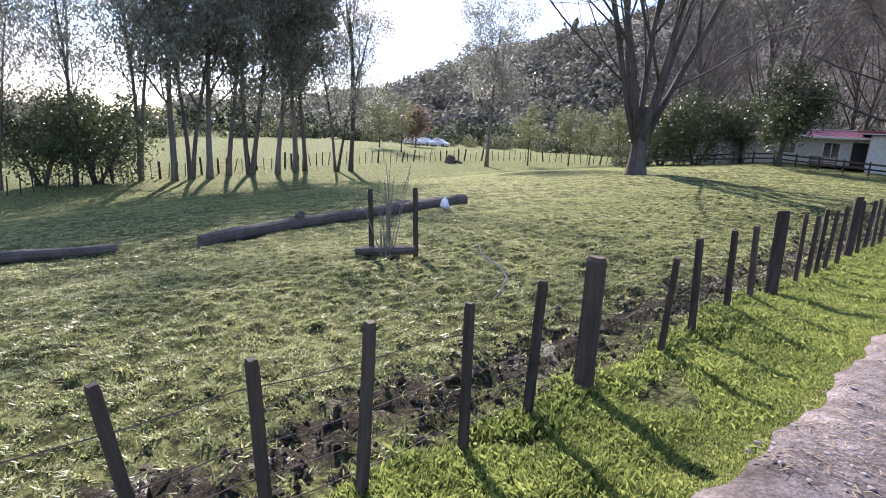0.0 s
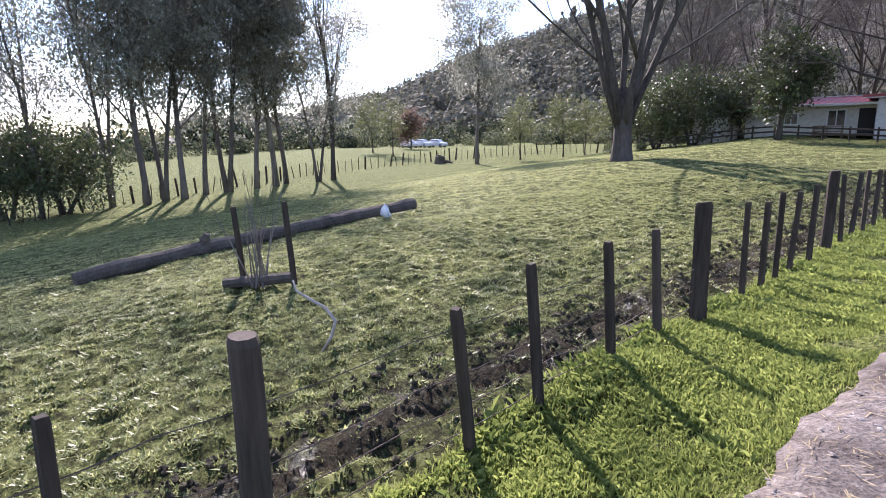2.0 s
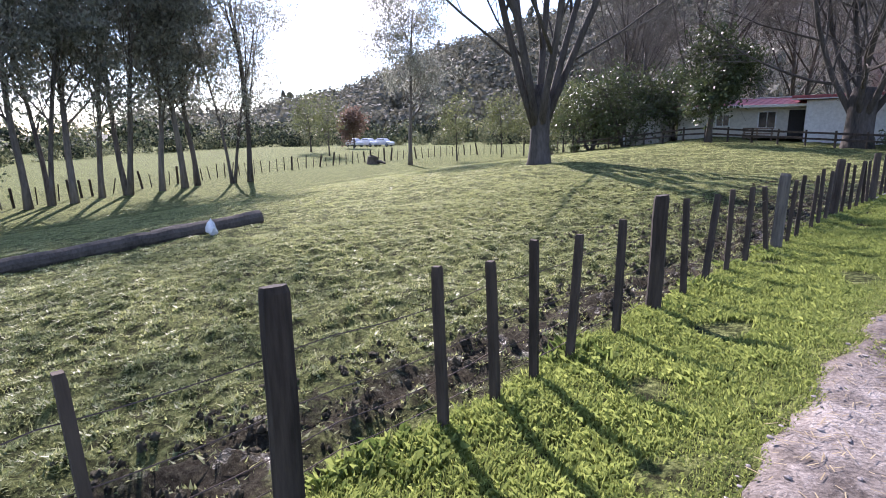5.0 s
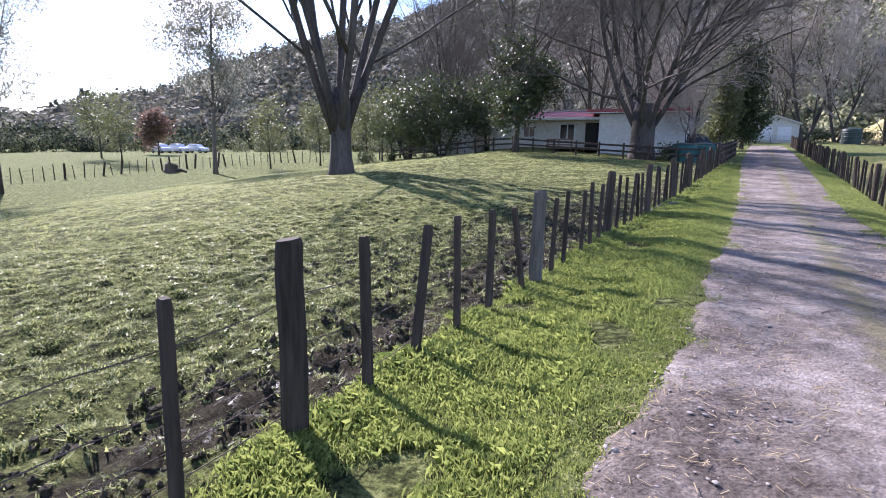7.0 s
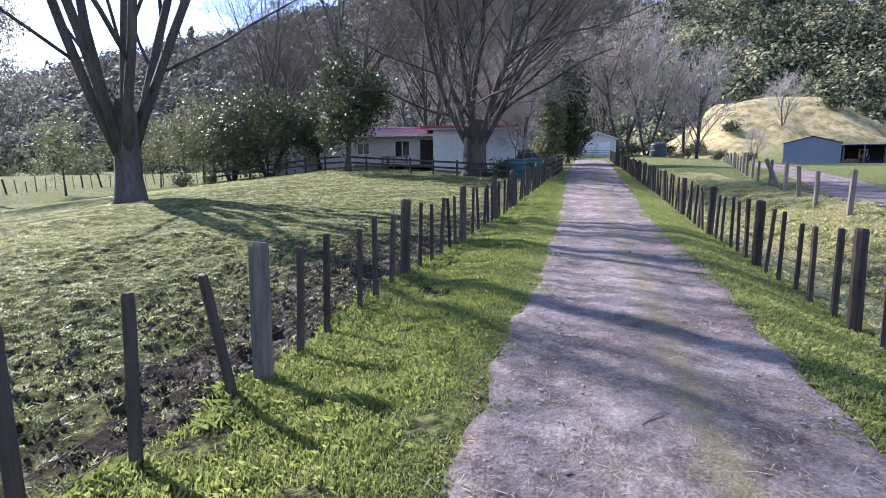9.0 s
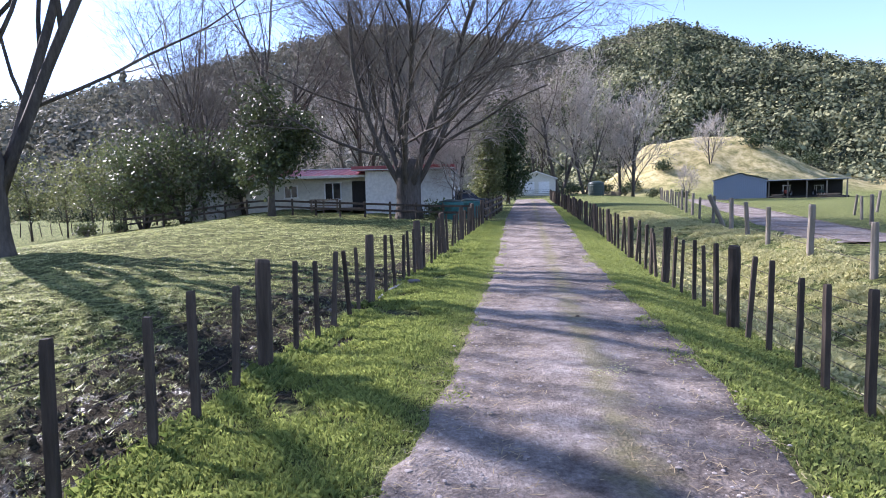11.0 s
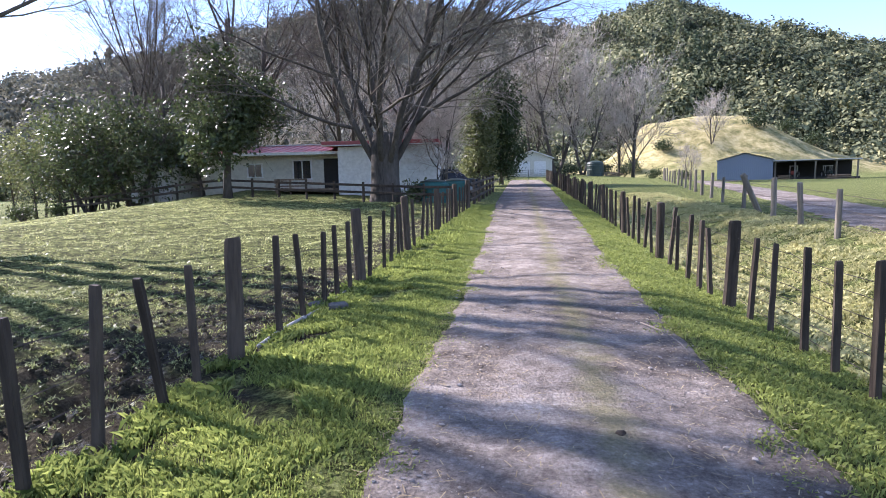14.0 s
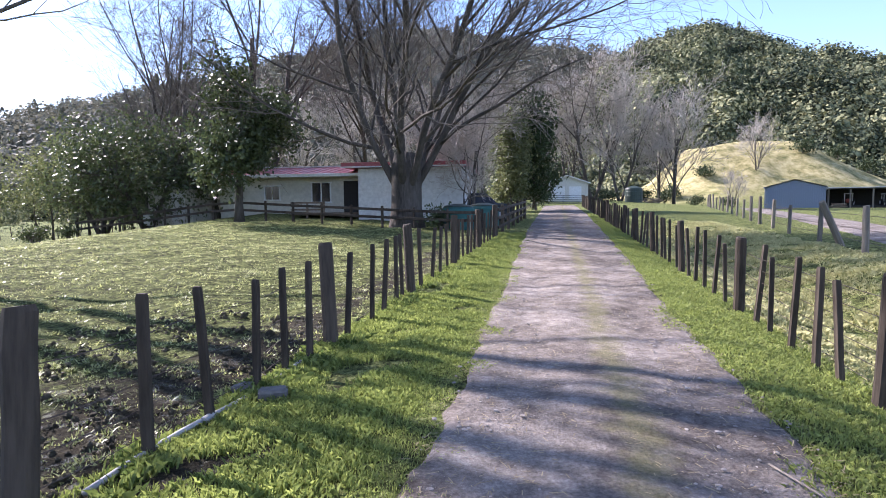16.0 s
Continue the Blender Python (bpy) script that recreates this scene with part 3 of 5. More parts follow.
# ---- fences ----
def post_mesh(name, r, height, mat, seed, sides=9, square=0.0):
    """A rough-sawn or round stake: slightly crooked, split top, chamfered."""
    rng = random.Random(seed)
    mb = Mesher()
    rings = [(-0.12, 1.0), (0.0, 1.02), (0.22, 1.0), (0.5, 0.98), (0.8, 0.97), (0.97, 0.95), (1.0, 0.82)]
    flat = [1 + rng.uniform(-0.12, 0.12) for _ in range(sides)]
    tilt = rng.uniform(-0.05, 0.05)
    for u, k in rings:
        ox, oy = rng.uniform(-0.05, 0.05) * r, rng.uniform(-0.05, 0.05) * r
        for s in range(sides):
            q = 2 * math.pi * s / sides
            rr = r * k * flat[s] * (1 - square * 0.18 * math.cos(4 * q))
            mb.v.append((ox + rr * math.cos(q), oy + rr * math.sin(q) * (1 - 0.2 * square), u * height + (tilt * math.cos(q) * r * 3 if u > 0.9 else 0)))
    for i in range(len(rings) - 1):
        for s in range(sides):
            s2 = (s + 1) % sides
            mb.f.append((i * sides + s, i * sides + s2, (i + 1) * sides + s2, (i + 1) * sides + s))
    mb.f.append(tuple((len(rings) - 1) * sides + s for s in range(sides)))
    return mb.mesh(name, mat)


POSTS = [post_mesh("post", 0.078, 1.17, M_POST, k, 10) for k in range(3)]
PALE_POSTS = [post_mesh("post", 0.08, 1.2, M_PALE_POST, 40 + k, 10) for k in range(2)]
BATTENS = [post_mesh("batten", 0.036, 1.05, M_POST, 10 + k, 8, 1.0) for k in range(5)]
SLIM_PALE = [post_mesh("post", 0.07, 1.15, M_PALE_POST, 60 + k, 8) for k in range(2)]


def stake(name, me, parent, x, y, lean=(0, 0), rz=0.0, s=1.0):
    ob = new(name, me)
    ob.parent = parent
    ob.matrix_basis = Matrix.Translation((x, y, gz(x, y))) @ Euler((radians(lean[0]), radians(lean[1]), rz)).to_matrix().to_4x4() @ Matrix.Scale(s, 4)
    return ob


def wire(parent, line, heights, seed, r=0.0028, sag=0.012):
    """Strands along a polyline of (x, y), each a part."""
    rng = random.Random(seed)
    for hgt in heights:
        mb = Mesher()
        pts = []
        for i in range(len(line) - 1):
            (x0, y0), (x1, y1) = line[i], line[i + 1]
            z0, z1 = gz(x0, y0), gz(x1, y1)
            j0 = rng.uniform(-0.012, 0.012)
            for k in range(5):
                u = k / 5
                pts.append((x0 + (x1 - x0) * u, y0 + (y1 - y0) * u, z0 + (z1 - z0) * u + hgt + j0 - sag * 4 * u * (1 - u)))
        pts.append((*line[-1], gz(*line[-1]) + hgt))
        mb.tube(pts, [r] * len(pts), 4)
        part("wire", mb, M_WIRE, parent)


def farm_fence(name, label, xf, posts, gaps, seed, leans, heights, pale=(), wire_seed=1, off=0.0):
    rng = random.Random(seed)
    top = thing(name, label, "fence")
    for i, y in enumerate(posts):
        x = float(xf(y)) + off
        stake("post", PALE_POSTS[i % 2] if i in pale else POSTS[i % 3], top, x, y, (rng.uniform(-2, 2), rng.uniform(-2.5, 2.5)), rng.uniform(0, 6), 1.04 if i in pale else rng.uniform(0.96, 1.03))
        if i + 1 < len(posts):
            g = gaps[i] if isinstance(gaps, (list, tuple)) else gaps
            for k in range(1, g):
                yy = y + (posts[i + 1] - y) * (k + rng.uniform(-0.12, 0.12)) / g
                xx = float(xf(yy)) + off + rng.uniform(-0.03, 0.03)
                stake("batten", BATTENS[rng.randrange(5)], top, xx, yy, (rng.gauss(0, leans), rng.gauss(0, leans * 0.7)), rng.uniform(-0.3, 0.3), rng.uniform(0.93, 1.06))
    line = [(float(xf(y)) + off + 0.06, y) for y in np.linspace(posts[0], posts[-1], int((posts[-1] - posts[0]) / 1.3))]
    wire(top, line, heights, wire_seed, 0.0036)
    return top


def paddock_fence():
    """The left-hand fence: big posts at their stations, battens with the lean each has taken."""
    rng = random.Random(21)
    top = thing("paddock_fence", "weathered wire fence with dark posts and leaning battens", "fence")
    for i, (y, lean) in enumerate(((-5.2, 0), (-1.2, 2), (3.02, 0), (7.56, 0), (11.73, -1), (16.0, -2), (19.95, 3), (23.55, 4), (27.27, 5), (30.67, 4), (34.4, 2), (38.2, 2), (42.0, 0))):
        me = PALE_POSTS[0] if i == 5 else POSTS[i % 3]
        stake("post", me, top, float(fence_x(y)), y, (-lean, rng.uniform(-2, 2)), rng.uniform(0, 6), rng.uniform(0.98, 1.04))
    bays = (((-4.5, 0), (-3.9, 2), (-3.2, -4), (-2.6, 3), (-1.9, -2)), ((-0.34, -11), (0.19, -6), (0.76, -1), (1.6, 0), (2.27, 0)), ((4.4, -15), (5.08, -5), (6.0, -6), (6.74, -3)),
            ((8.68, -3), (9.17, -6), (9.63, -4), (10.14, 0), (10.91, 1)), ((12.45, 4), (13.12, 11), (13.87, 0), (14.6, 3), (15.6, -11)), ((16.65, 0), (17.25, 0), (18.1, -2), (18.65, 2), (19.35, 3)),
            ((20.72, 0), (21.33, -2), (21.85, 2), (22.5, -9), (22.95, 2)), ((24.43, -1), (25.07, -1), (25.73, -1), (26.27, 2), (26.75, 4)), ((27.81, 13), (28.63, 5), (29.14, 6), (29.84, 2), (30.19, 4)),
            ((31.33, 3), (32.1, 3), (32.93, 4), (33.7, 1)), ((35.0, 2), (35.6, -4), (36.2, 3), (36.9, 0), (37.5, 6)), ((38.8, 0), (39.4, 5), (40.0, -2), (40.7, 3), (41.4, 0)))
    for bay in bays:
        for y, lean in bay:
            stake("batten", BATTENS[rng.randrange(5)], top, float(fence_x(y)) + rng.uniform(-0.02, 0.02), y, (-lean, rng.uniform(-3, 3)), rng.uniform(-0.3, 0.3), rng.uniform(0.96, 1.05))
    wire(top, [(float(fence_x(y)) - 0.05, y) for y in np.linspace(-5.2, 42.0, 37)], (0.16, 0.34, 0.54, 0.84), 5, 0.004, 0.03)


paddock_fence()
RIGHT_POSTS = [7.4, 11.2, 15.0, 18.8, 22.45, 26.35, 30.25, 34.2, 38.0, 41.6, 45.2, 48.8, 52.4, 56.0, 59.6, 63.2, 66.8, 70.4, 74.0, 77.6, 81.0]
farm_fence("ditch_fence", "wire and batten fence along a grassy ditch", right_fence_x, RIGHT_POSTS, 6, 22, 2.6, (0.15, 0.3, 0.45, 0.6, 0.76, 0.92))


def line_fence(name, label, pts, step, mesh_list, seed, lean, heights, scale=1.0):
    rng = random.Random(seed)
    top = thing(name, label, "fence")
    line = []
    for (x0, y0), (x1, y1) in zip(pts, pts[1:]):
        n = max(2, int(math.hypot(x1 - x0, y1 - y0) / step))
        for k in range(n):
            x, y = x0 + (x1 - x0) * k / n, y0 + (y1 - y0) * k / n
            line.append((x, y))
            stake("post", mesh_list[rng.randrange(len(mesh_list))], top, x, y, (rng.gauss(0, lean), rng.gauss(0, lean)), rng.uniform(0, 6), scale * rng.uniform(0.85, 1.12))
    line.append(pts[-1])
    wire(top, line[::3] + [line[-1]], heights, seed, 0.006, 0.0)
    return top


line_fence("boundary_fence", "old leaning stake fence behind the gum trees", [(-44, 2), (-49, 18), (-51, 34), (-49, 47), (-44, 58), (-33, 65), (-22, 68)], 0.75, [BATTENS[0], BATTENS[2], POSTS[1]], 31, 5, (0.3, 0.6, 0.9), 1.15)
line_fence("track_fence", "pale round posts along a side track", [(7.3, 26), (8.0, 32), (8.7, 36.5), (10.0, 43.8), (11.3, 50), (14, 62), (18, 80), (22, 95)], 2.9, SLIM_PALE, 32, 2, (0.3, 0.6, 0.95), 1.05)
line_fence("yard_fence", "pale posts fencing the grass before the shed", [(14.5, 38), (18.5, 46), (25, 53), (34, 58), (46, 60)], 4.0, SLIM_PALE, 33, 3, (0.4, 0.9), 1.0)


# ---- trees ----
def grow(rng, p, d, r, length, level, spec, limbs, tips):
    """Grows one limb and its children; limbs collects (points, radii, level)."""
    n = spec["steps"][level]
    pts, rad = [p.copy()], [r]
    step = length / n
    end = r * spec["taper"][level]
    for i in range(n):
        u = (i + 1) / n
        w = spec["wander"][level]
        d = (d + Vector((rng.uniform(-w, w), rng.uniform(-w, w), rng.uniform(-w, w) + spec["lift"][level]))).normalized()
        p = p + d * step
        pts.append(p.copy())
        rad.append(max(r + (end - r) * u, spec.get("least", 0.0045)))
    limbs.append((pts, rad, level))
    if level + 1 >= len(spec["steps"]):
        tips.append((p.copy(), d.copy()))
        return
    kids = spec["kids"][level]
    lo = spec["from"][level]
    for k in range(kids):
        u = lo + (1 - lo) * (k + rng.uniform(0.1, 0.9)) / kids
        j = min(int(u * n), n - 1)
        f = u * n - j
        q = pts[j].lerp(pts[j + 1], f)
        base = (pts[j + 1] - pts[j]).normalized()
        side = base.cross(Vector((rng.uniform(-1, 1), rng.uniform(-1, 1), rng.uniform(-1, 1)))).normalized()
        ang = radians(rng.uniform(*spec["angle"][level]))
        cd = (base * math.cos(ang) + side * math.sin(ang)).normalized()
        cr = (rad[j] + (rad[j + 1] - rad[j]) * f) * rng.uniform(*spec["ratio"][level])
        grow(rng, q, cd, cr, length * rng.uniform(*spec["len"][level]), level + 1, spec, limbs, tips)


def leaf_cloud(rng, centres, count, spread, size, droop, long=2.4):
    """Leaves of four corners, scattered round twig ends."""
    c = np.array([t[0][:] for t in centres])
    pick = rng.integers(0, len(c), count)
    pos = c[pick] + rng.normal(0, 1, (count, 3)) * np.array(spread)
    d = rng.normal(0, 1, (count, 3))
    d[:, 2] -= droop
    d /= np.linalg.norm(d, axis=1)[:, None]
    s = np.cross(d, rng.normal(0, 1, (count, 3)))
    s /= np.linalg.norm(s, axis=1)[:, None]
    L = size * rng.uniform(0.6, 1.4, (count, 1))
    w = L / long
    a, b, m = pos, pos + d * L, pos + d * L * 0.45
    return np.stack([a, m + s * w * 0.5, b, m - s * w * 0.5], 1).reshape(-1, 3)


def make_tree(name, label, seed, trunk, spec, bark, twig, leaf=None, leaves=0, spread=(0.4, 0.4, 0.3), leaf_size=0.15, droop=0.8, long=2.4, stems=1, stem_tilt=0.0, stem_start=-0.2, split=2, sides=(10, 7, 5, 3, 3), group=""):
    """A tree at the origin: trunk with limbs, twigs, and a crown of loose leaves."""
    rng = random.Random(seed)
    nr = np.random.default_rng(seed)
    limbs, tips = [], []
    height, radius = trunk
    for k in range(stems):
        q = 2 * math.pi * (k + rng.uniform(-0.3, 0.3)) / stems
        d = Vector((math.cos(q) * stem_tilt, math.sin(q) * stem_tilt, 1)).normalized()
        start = Vector((math.cos(q), math.sin(q), 0)) * (radius * 0.5 if stems > 1 else 0) + Vector((0, 0, stem_start))
        grow(rng, start, d, radius * (0.8 if stems > 1 else 1), height * rng.uniform(0.85, 1.1), 0, spec, limbs, tips)
    fine = Mesher()
    top = thing(name, label, "tree", group=group)
    for pts, rad, level in limbs:
        if level < split:
            if level == 0:
                rad = [rad[0] * 1.3] + rad[1:]
            part("trunk" if level == 0 else "limb", Mesher().tube(pts, rad, sides[level]), bark, top, smooth=True)
        else:
            fine.tube(pts, rad, sides[level], False)
    if fine.v:
        tagged(part("twig_mass", fine, twig, top), kind="stuff")
    if leaf is not None:
        part("crown", quads_mesh("crown", leaf_cloud(nr, tips, leaves, spread, leaf_size, droop, long), leaf), leaf, top)
    return top


def set_at(ob, x, y, rz=0.0, s=1.0, dz=0.0):
    ob.matrix_basis = Matrix.Translation((x, y, gz(x, y) + dz)) @ Matrix.Rotation(radians(rz), 4, "Z") @ Matrix.Scale(s, 4)
    return ob


def copy_at(ob, x, y, rz=0.0, s=1.0, dz=0.0):
    k = s / ob.scale[0]
    c = copy_thing(ob, Matrix.Translation((x, y, gz(x, y) + dz)) @ Matrix.Rotation(radians(rz), 4, "Z"))
    c.scale = (ob.scale[0] * k,) * 3
    return c


VASE = dict(steps=(7, 7, 5, 4, 3), taper=(0.55, 0.35, 0.35, 0.3, 0.3), wander=(0.07, 0.10, 0.15, 0.2, 0.25), lift=(0.04, 0.05, 0.05, 0.06, 0.03), kids=(7, 8, 5, 3), angle=((18, 42), (22, 50), (25, 55), (25, 60)),
            ratio=((0.35, 0.6), (0.35, 0.6), (0.4, 0.6), (0.45, 0.7)), len=((0.5, 0.85), (0.35, 0.6), (0.35, 0.6), (0.4, 0.7)))
VASE["from"] = (0.18, 0.25, 0.2, 0.15)
VASE["least"] = 0.006

# the vase-shaped leafless tree in the paddock
bare = make_tree("bare_tree", "large leafless tree with several upright limbs", 5, (13.0, 0.18), VASE, M_BARK, M_TWIG, stems=7, stem_tilt=0.34, stem_start=1.2)
butt = Mesher()
butt.tube([(0, 0, -0.4), (0.02, 0, 0.15), (0, 0.03, 0.7), (0.02, 0, 1.5), (0.03, 0, 2.4), (0.02, 0.02, 3.0)], [0.6, 0.46, 0.38, 0.36, 0.37, 0.22], 14)
part("butt", butt, M_BARK, bare, smooth=True)
set_at(bare, -17.0, 31.9, 20, 1.35)

# the broad leafless tree before the house
BROAD = dict(VASE)
BROAD["angle"] = ((24, 54), (22, 50), (25, 55), (25, 65))
BROAD["wander"] = (0.13, 0.2, 0.24, 0.3, 0.35)
BROAD["kids"] = (9, 9, 6, 4)
broad = make_tree("bare_tree", "broad leafless shade tree with a thick forked trunk", 14, (9.4, 0.185), BROAD, M_BARK, M_TWIG, stems=7, stem_tilt=0.6, stem_start=1.1)
butt = Mesher()
butt.tube([(0, 0, -0.5), (0.02, 0, 0.1), (0, 0.03, 0.7), (0.02, 0, 1.5), (0.03, 0, 2.2), (0.02, 0.02, 2.8)], [0.88, 0.7, 0.6, 0.58, 0.62, 0.46], 16)
part("butt", butt, M_BARK, broad, smooth=True)
set_at(broad, -5.15, 47.0, 0, 1.2)

# gum trees
GUM = dict(steps=(10, 6, 4, 3), taper=(0.3, 0.35, 0.35, 0.4), wander=(0.05, 0.16, 0.25, 0.3), lift=(0.05, 0.07, 0.02, -0.1), kids=(17, 5, 4), angle=((18, 52), (25, 55), (30, 60)), ratio=((0.3, 0.5), (0.4, 0.6), (0.4, 0.6)),
           len=((0.18, 0.32), (0.4, 0.7), (0.4, 0.7)))
GUM["from"] = (0.28, 0.3, 0.2)
gum_label = "tall gum tree with a thin ragged grey-green crown"
gums = [make_tree("gum_tree", gum_label, 50 + k, (18 + k, 0.24), GUM, M_GUM_BARK, M_TWIG, M_GUM_LEAF, 12500, (0.42, 0.42, 0.38), 0.3, 1.2, 2.4, stems=(1, 2, 1, 2)[k], stem_tilt=(0, 0.16, 0.05, 0.12)[k], group="row of gum trees") for k in range(4)]
gum_rows = [(0, -46.5, 15.6, 0, 1.05), (1, -46.8, 17.0, 40, 0.95), (2, -46.4, 18.3, 90, 1.05), (3, -46.8, 22.0, 10, 1.1), (0, -46.6, 24.4, 150, 0.95), (2, -46.4, 26.1, 200, 1.05), (1, -45.0, 29.5, 250, 0.72),
            (3, -47.5, 13.5, 310, 0.85), (2, -41.5, 46.6, 45, 0.86), (0, -47.5, 20.4, 77, 0.9), (3, -46.5, 9.0, 160, 0.72), (1, -48, 5.0, 20, 0.62), (0, -47, 27.4, 300, 0.9)]
for k, x, y, rz, s in gum_rows:
    if gums[k].location.length < 0.01:
        set_at(gums[k], x, y, rz, s)
    else:
        copy_at(gums[k], x, y, rz, s)

# a leafless poplar at the end of the gum row
POPLAR = dict(VASE)
POPLAR["angle"] = ((12, 26), (15, 32), (20, 40), (20, 50))
POPLAR["kids"] = (9, 5, 4, 3)
poplar = make_tree("bare_poplar", "slender leafless poplar with upright pale twigs", 71, (13, 0.2), POPLAR, M_BARK, M_PALE_TWIG)
set_at(poplar, -44.6, 30.8, 0, 1.1)

# saplings along the boundary
SAP = dict(steps=(6, 4, 3), taper=(0.3, 0.3, 0.4), wander=(0.08, 0.18, 0.25), lift=(0.04, 0.05, 0.02), kids=(12, 5), angle=((25, 55), (30, 60)), ratio=((0.3, 0.5), (0.4, 0.6)), len=((0.3, 0.5), (0.4, 0.7)))
SAP["from"] = (0.25, 0.2)
sap = make_tree("sapling", "young tree with light green foliage", 81, (5.0, 0.09), SAP, M_BARK, M_TWIG, M_LIGHT_LEAF, 2000, (0.35, 0.35, 0.35), 0.2, 0.3, 1.7, group="saplings on the boundary")
set_at(sap, -40.0, 52.0, 0, 1.0)
for x, y, rz, s in ((-37.5, 56.5, 60, 1.0), (-36, 58.5, 120, 0.9), (-31, 61.5, 200, 1.0), (-49, 12.0, 30, 0.8), (-28.5, 54, 260, 0.95), (-27, 53.2, 320, 0.85), (-48.5, 7, 77, 0.75), (-30, 63, 10, 1.0), (-29.8, 53.4, 99, 0.9), (-62, 52, 0, 1.1)):
    copy_at(sap, x, y, rz, s)

# evergreens
DENSE = dict(steps=(6, 5, 3, 3), taper=(0.4, 0.35, 0.4, 0.4), wander=(0.08, 0.16, 0.25, 0.3), lift=(0.04, 0.04, 0.02, 0), kids=(16, 6, 4), angle=((40, 80), (30, 60), (30, 60)), ratio=((0.3, 0.5), (0.4, 0.6), (0.4, 0.6)), len=((0.26, 0.40), (0.4, 0.6), (0.4, 0.6)))
DENSE["from"] = (0.26, 0.2, 0.2)
magnolia = make_tree("magnolia", "glossy dark evergreen tree beside the house", 91, (7.4, 0.24), DENSE, M_BARK, M_TWIG, M_DARK_LEAF, 11000, (0.32, 0.32, 0.32), 0.24, 0.2, 1.9)
set_at(magnolia, -13.2, 46.5, 0, 0.88)
shrub = make_tree("evergreen_shrub", "dark rounded evergreen with low branches", 92, (4.2, 0.16), DENSE, M_BARK, M_TWIG, M_DARK_LEAF, 8000, (0.42, 0.42, 0.36), 0.2, 0.3, 1.9, stems=3, stem_tilt=0.55, group="evergreens by the yard rail")
set_at(shrub, -20.6, 50.0, 0, 1.15)
for x, y, rz, s in ((-23.9, 50.6, 70, 1.0), (-17.6, 52.5, 150, 1.0), (-47.5, 10.5, 80, 1.2), (-48.5, 7.5, 20, 1.2)):
    copy_at(shrub, x, y, rz, s)
CONE = dict(steps=(8, 4, 3), taper=(0.2, 0.3, 0.4), wander=(0.03, 0.12, 0.25), lift=(0.03, 0.10, 0.05), kids=(46, 5), angle=((35, 65), (25, 55)), ratio=((0.2, 0.35), (0.4, 0.6)), len=((0.16, 0.26), (0.4, 0.7)))
CONE["from"] = (0.06, 0.1)
conifer = make_tree("conifer", "dense dark conifer at the end of the track", 93, (8.2, 0.2), CONE, M_BARK, M_TWIG, M_CONIFER, 11000, (0.3, 0.3, 0.4), 0.3, -0.3, 2.0)
set_at(conifer, 0.9, 70.0, 0, 0.95)
lighter = make_tree("hedge_tree", "yellow-green upright hedge tree", 94, (6.6, 0.16), CONE, M_BARK, M_TWIG, M_LIGHT_LEAF, 9000, (0.3, 0.3, 0.4), 0.26, -0.3, 2.0)
set_at(lighter, -1.0, 67.0, 0, 1.1)

# bare trees beyond
WILLOW = dict(VASE)
WILLOW["least"] = 0.017
WILLOW["kids"] = (7, 7, 5, 3)
wil = make_tree("bare_willow", "pale leafless willow with fine twigs", 101, (7.0, 0.2), WILLOW, M_BARK, M_PALE_TWIG, stems=2, stem_tilt=0.25, group="pale bare trees below the hill")
set_at(wil, 10.2, 112, 0, 2.0)
for x, y, rz, s in ((6.8, 116, 100, 1.8), (14.0, 110, 310, 1.5), (22.2, 112, 60, 1.5), (20.4, 114, 250, 1.1), (48.5, 152, 30, 1.0), (32.7, 118, 200, 0.5), (-1.5, 118, 30, 1.7), (-7.0, 112, 80, 1.6), (-14, 104, 200, 1.6), (-21, 96, 20, 1.5), (-29, 90, 140, 1.5)):
    copy_at(wil, x, y, rz, s)
small_bare = make_tree("bare_fruit_tree", "small leafless fruit tree near the cars", 102, (3.6, 0.12), BROAD, M_BARK, M_PALE_TWIG, stems=2, stem_tilt=0.4)
set_at(small_bare, -2.6, 50.5, 0, 1.1)
for x, y, rz, s in ((-4.4, 57, 90, 1.15), (-5.4, 62, 200, 1.2)):
    copy_at(small_bare, x, y, rz, s)
BACK = dict(VASE)
BACK["least"] = 0.009
back_bare = make_tree("bare_tree", "leafless tree rising behind the house", 103, (9.0, 0.24), BACK, M_BARK, M_TWIG, stems=2, stem_tilt=0.3, group="bare trees behind the house")
set_at(back_bare, -17.5, 57.0, 0, 1.35)
for x, y, rz, s in ((-23.5, 61, 90, 1.2), (-12.0, 66, 200, 1.1), (-28, 64, 20, 1.15), (-21.5, 54, 40, 0.95), (-6, 70, 300, 1.0)):
    copy_at(back_bare, x, y, rz, s)


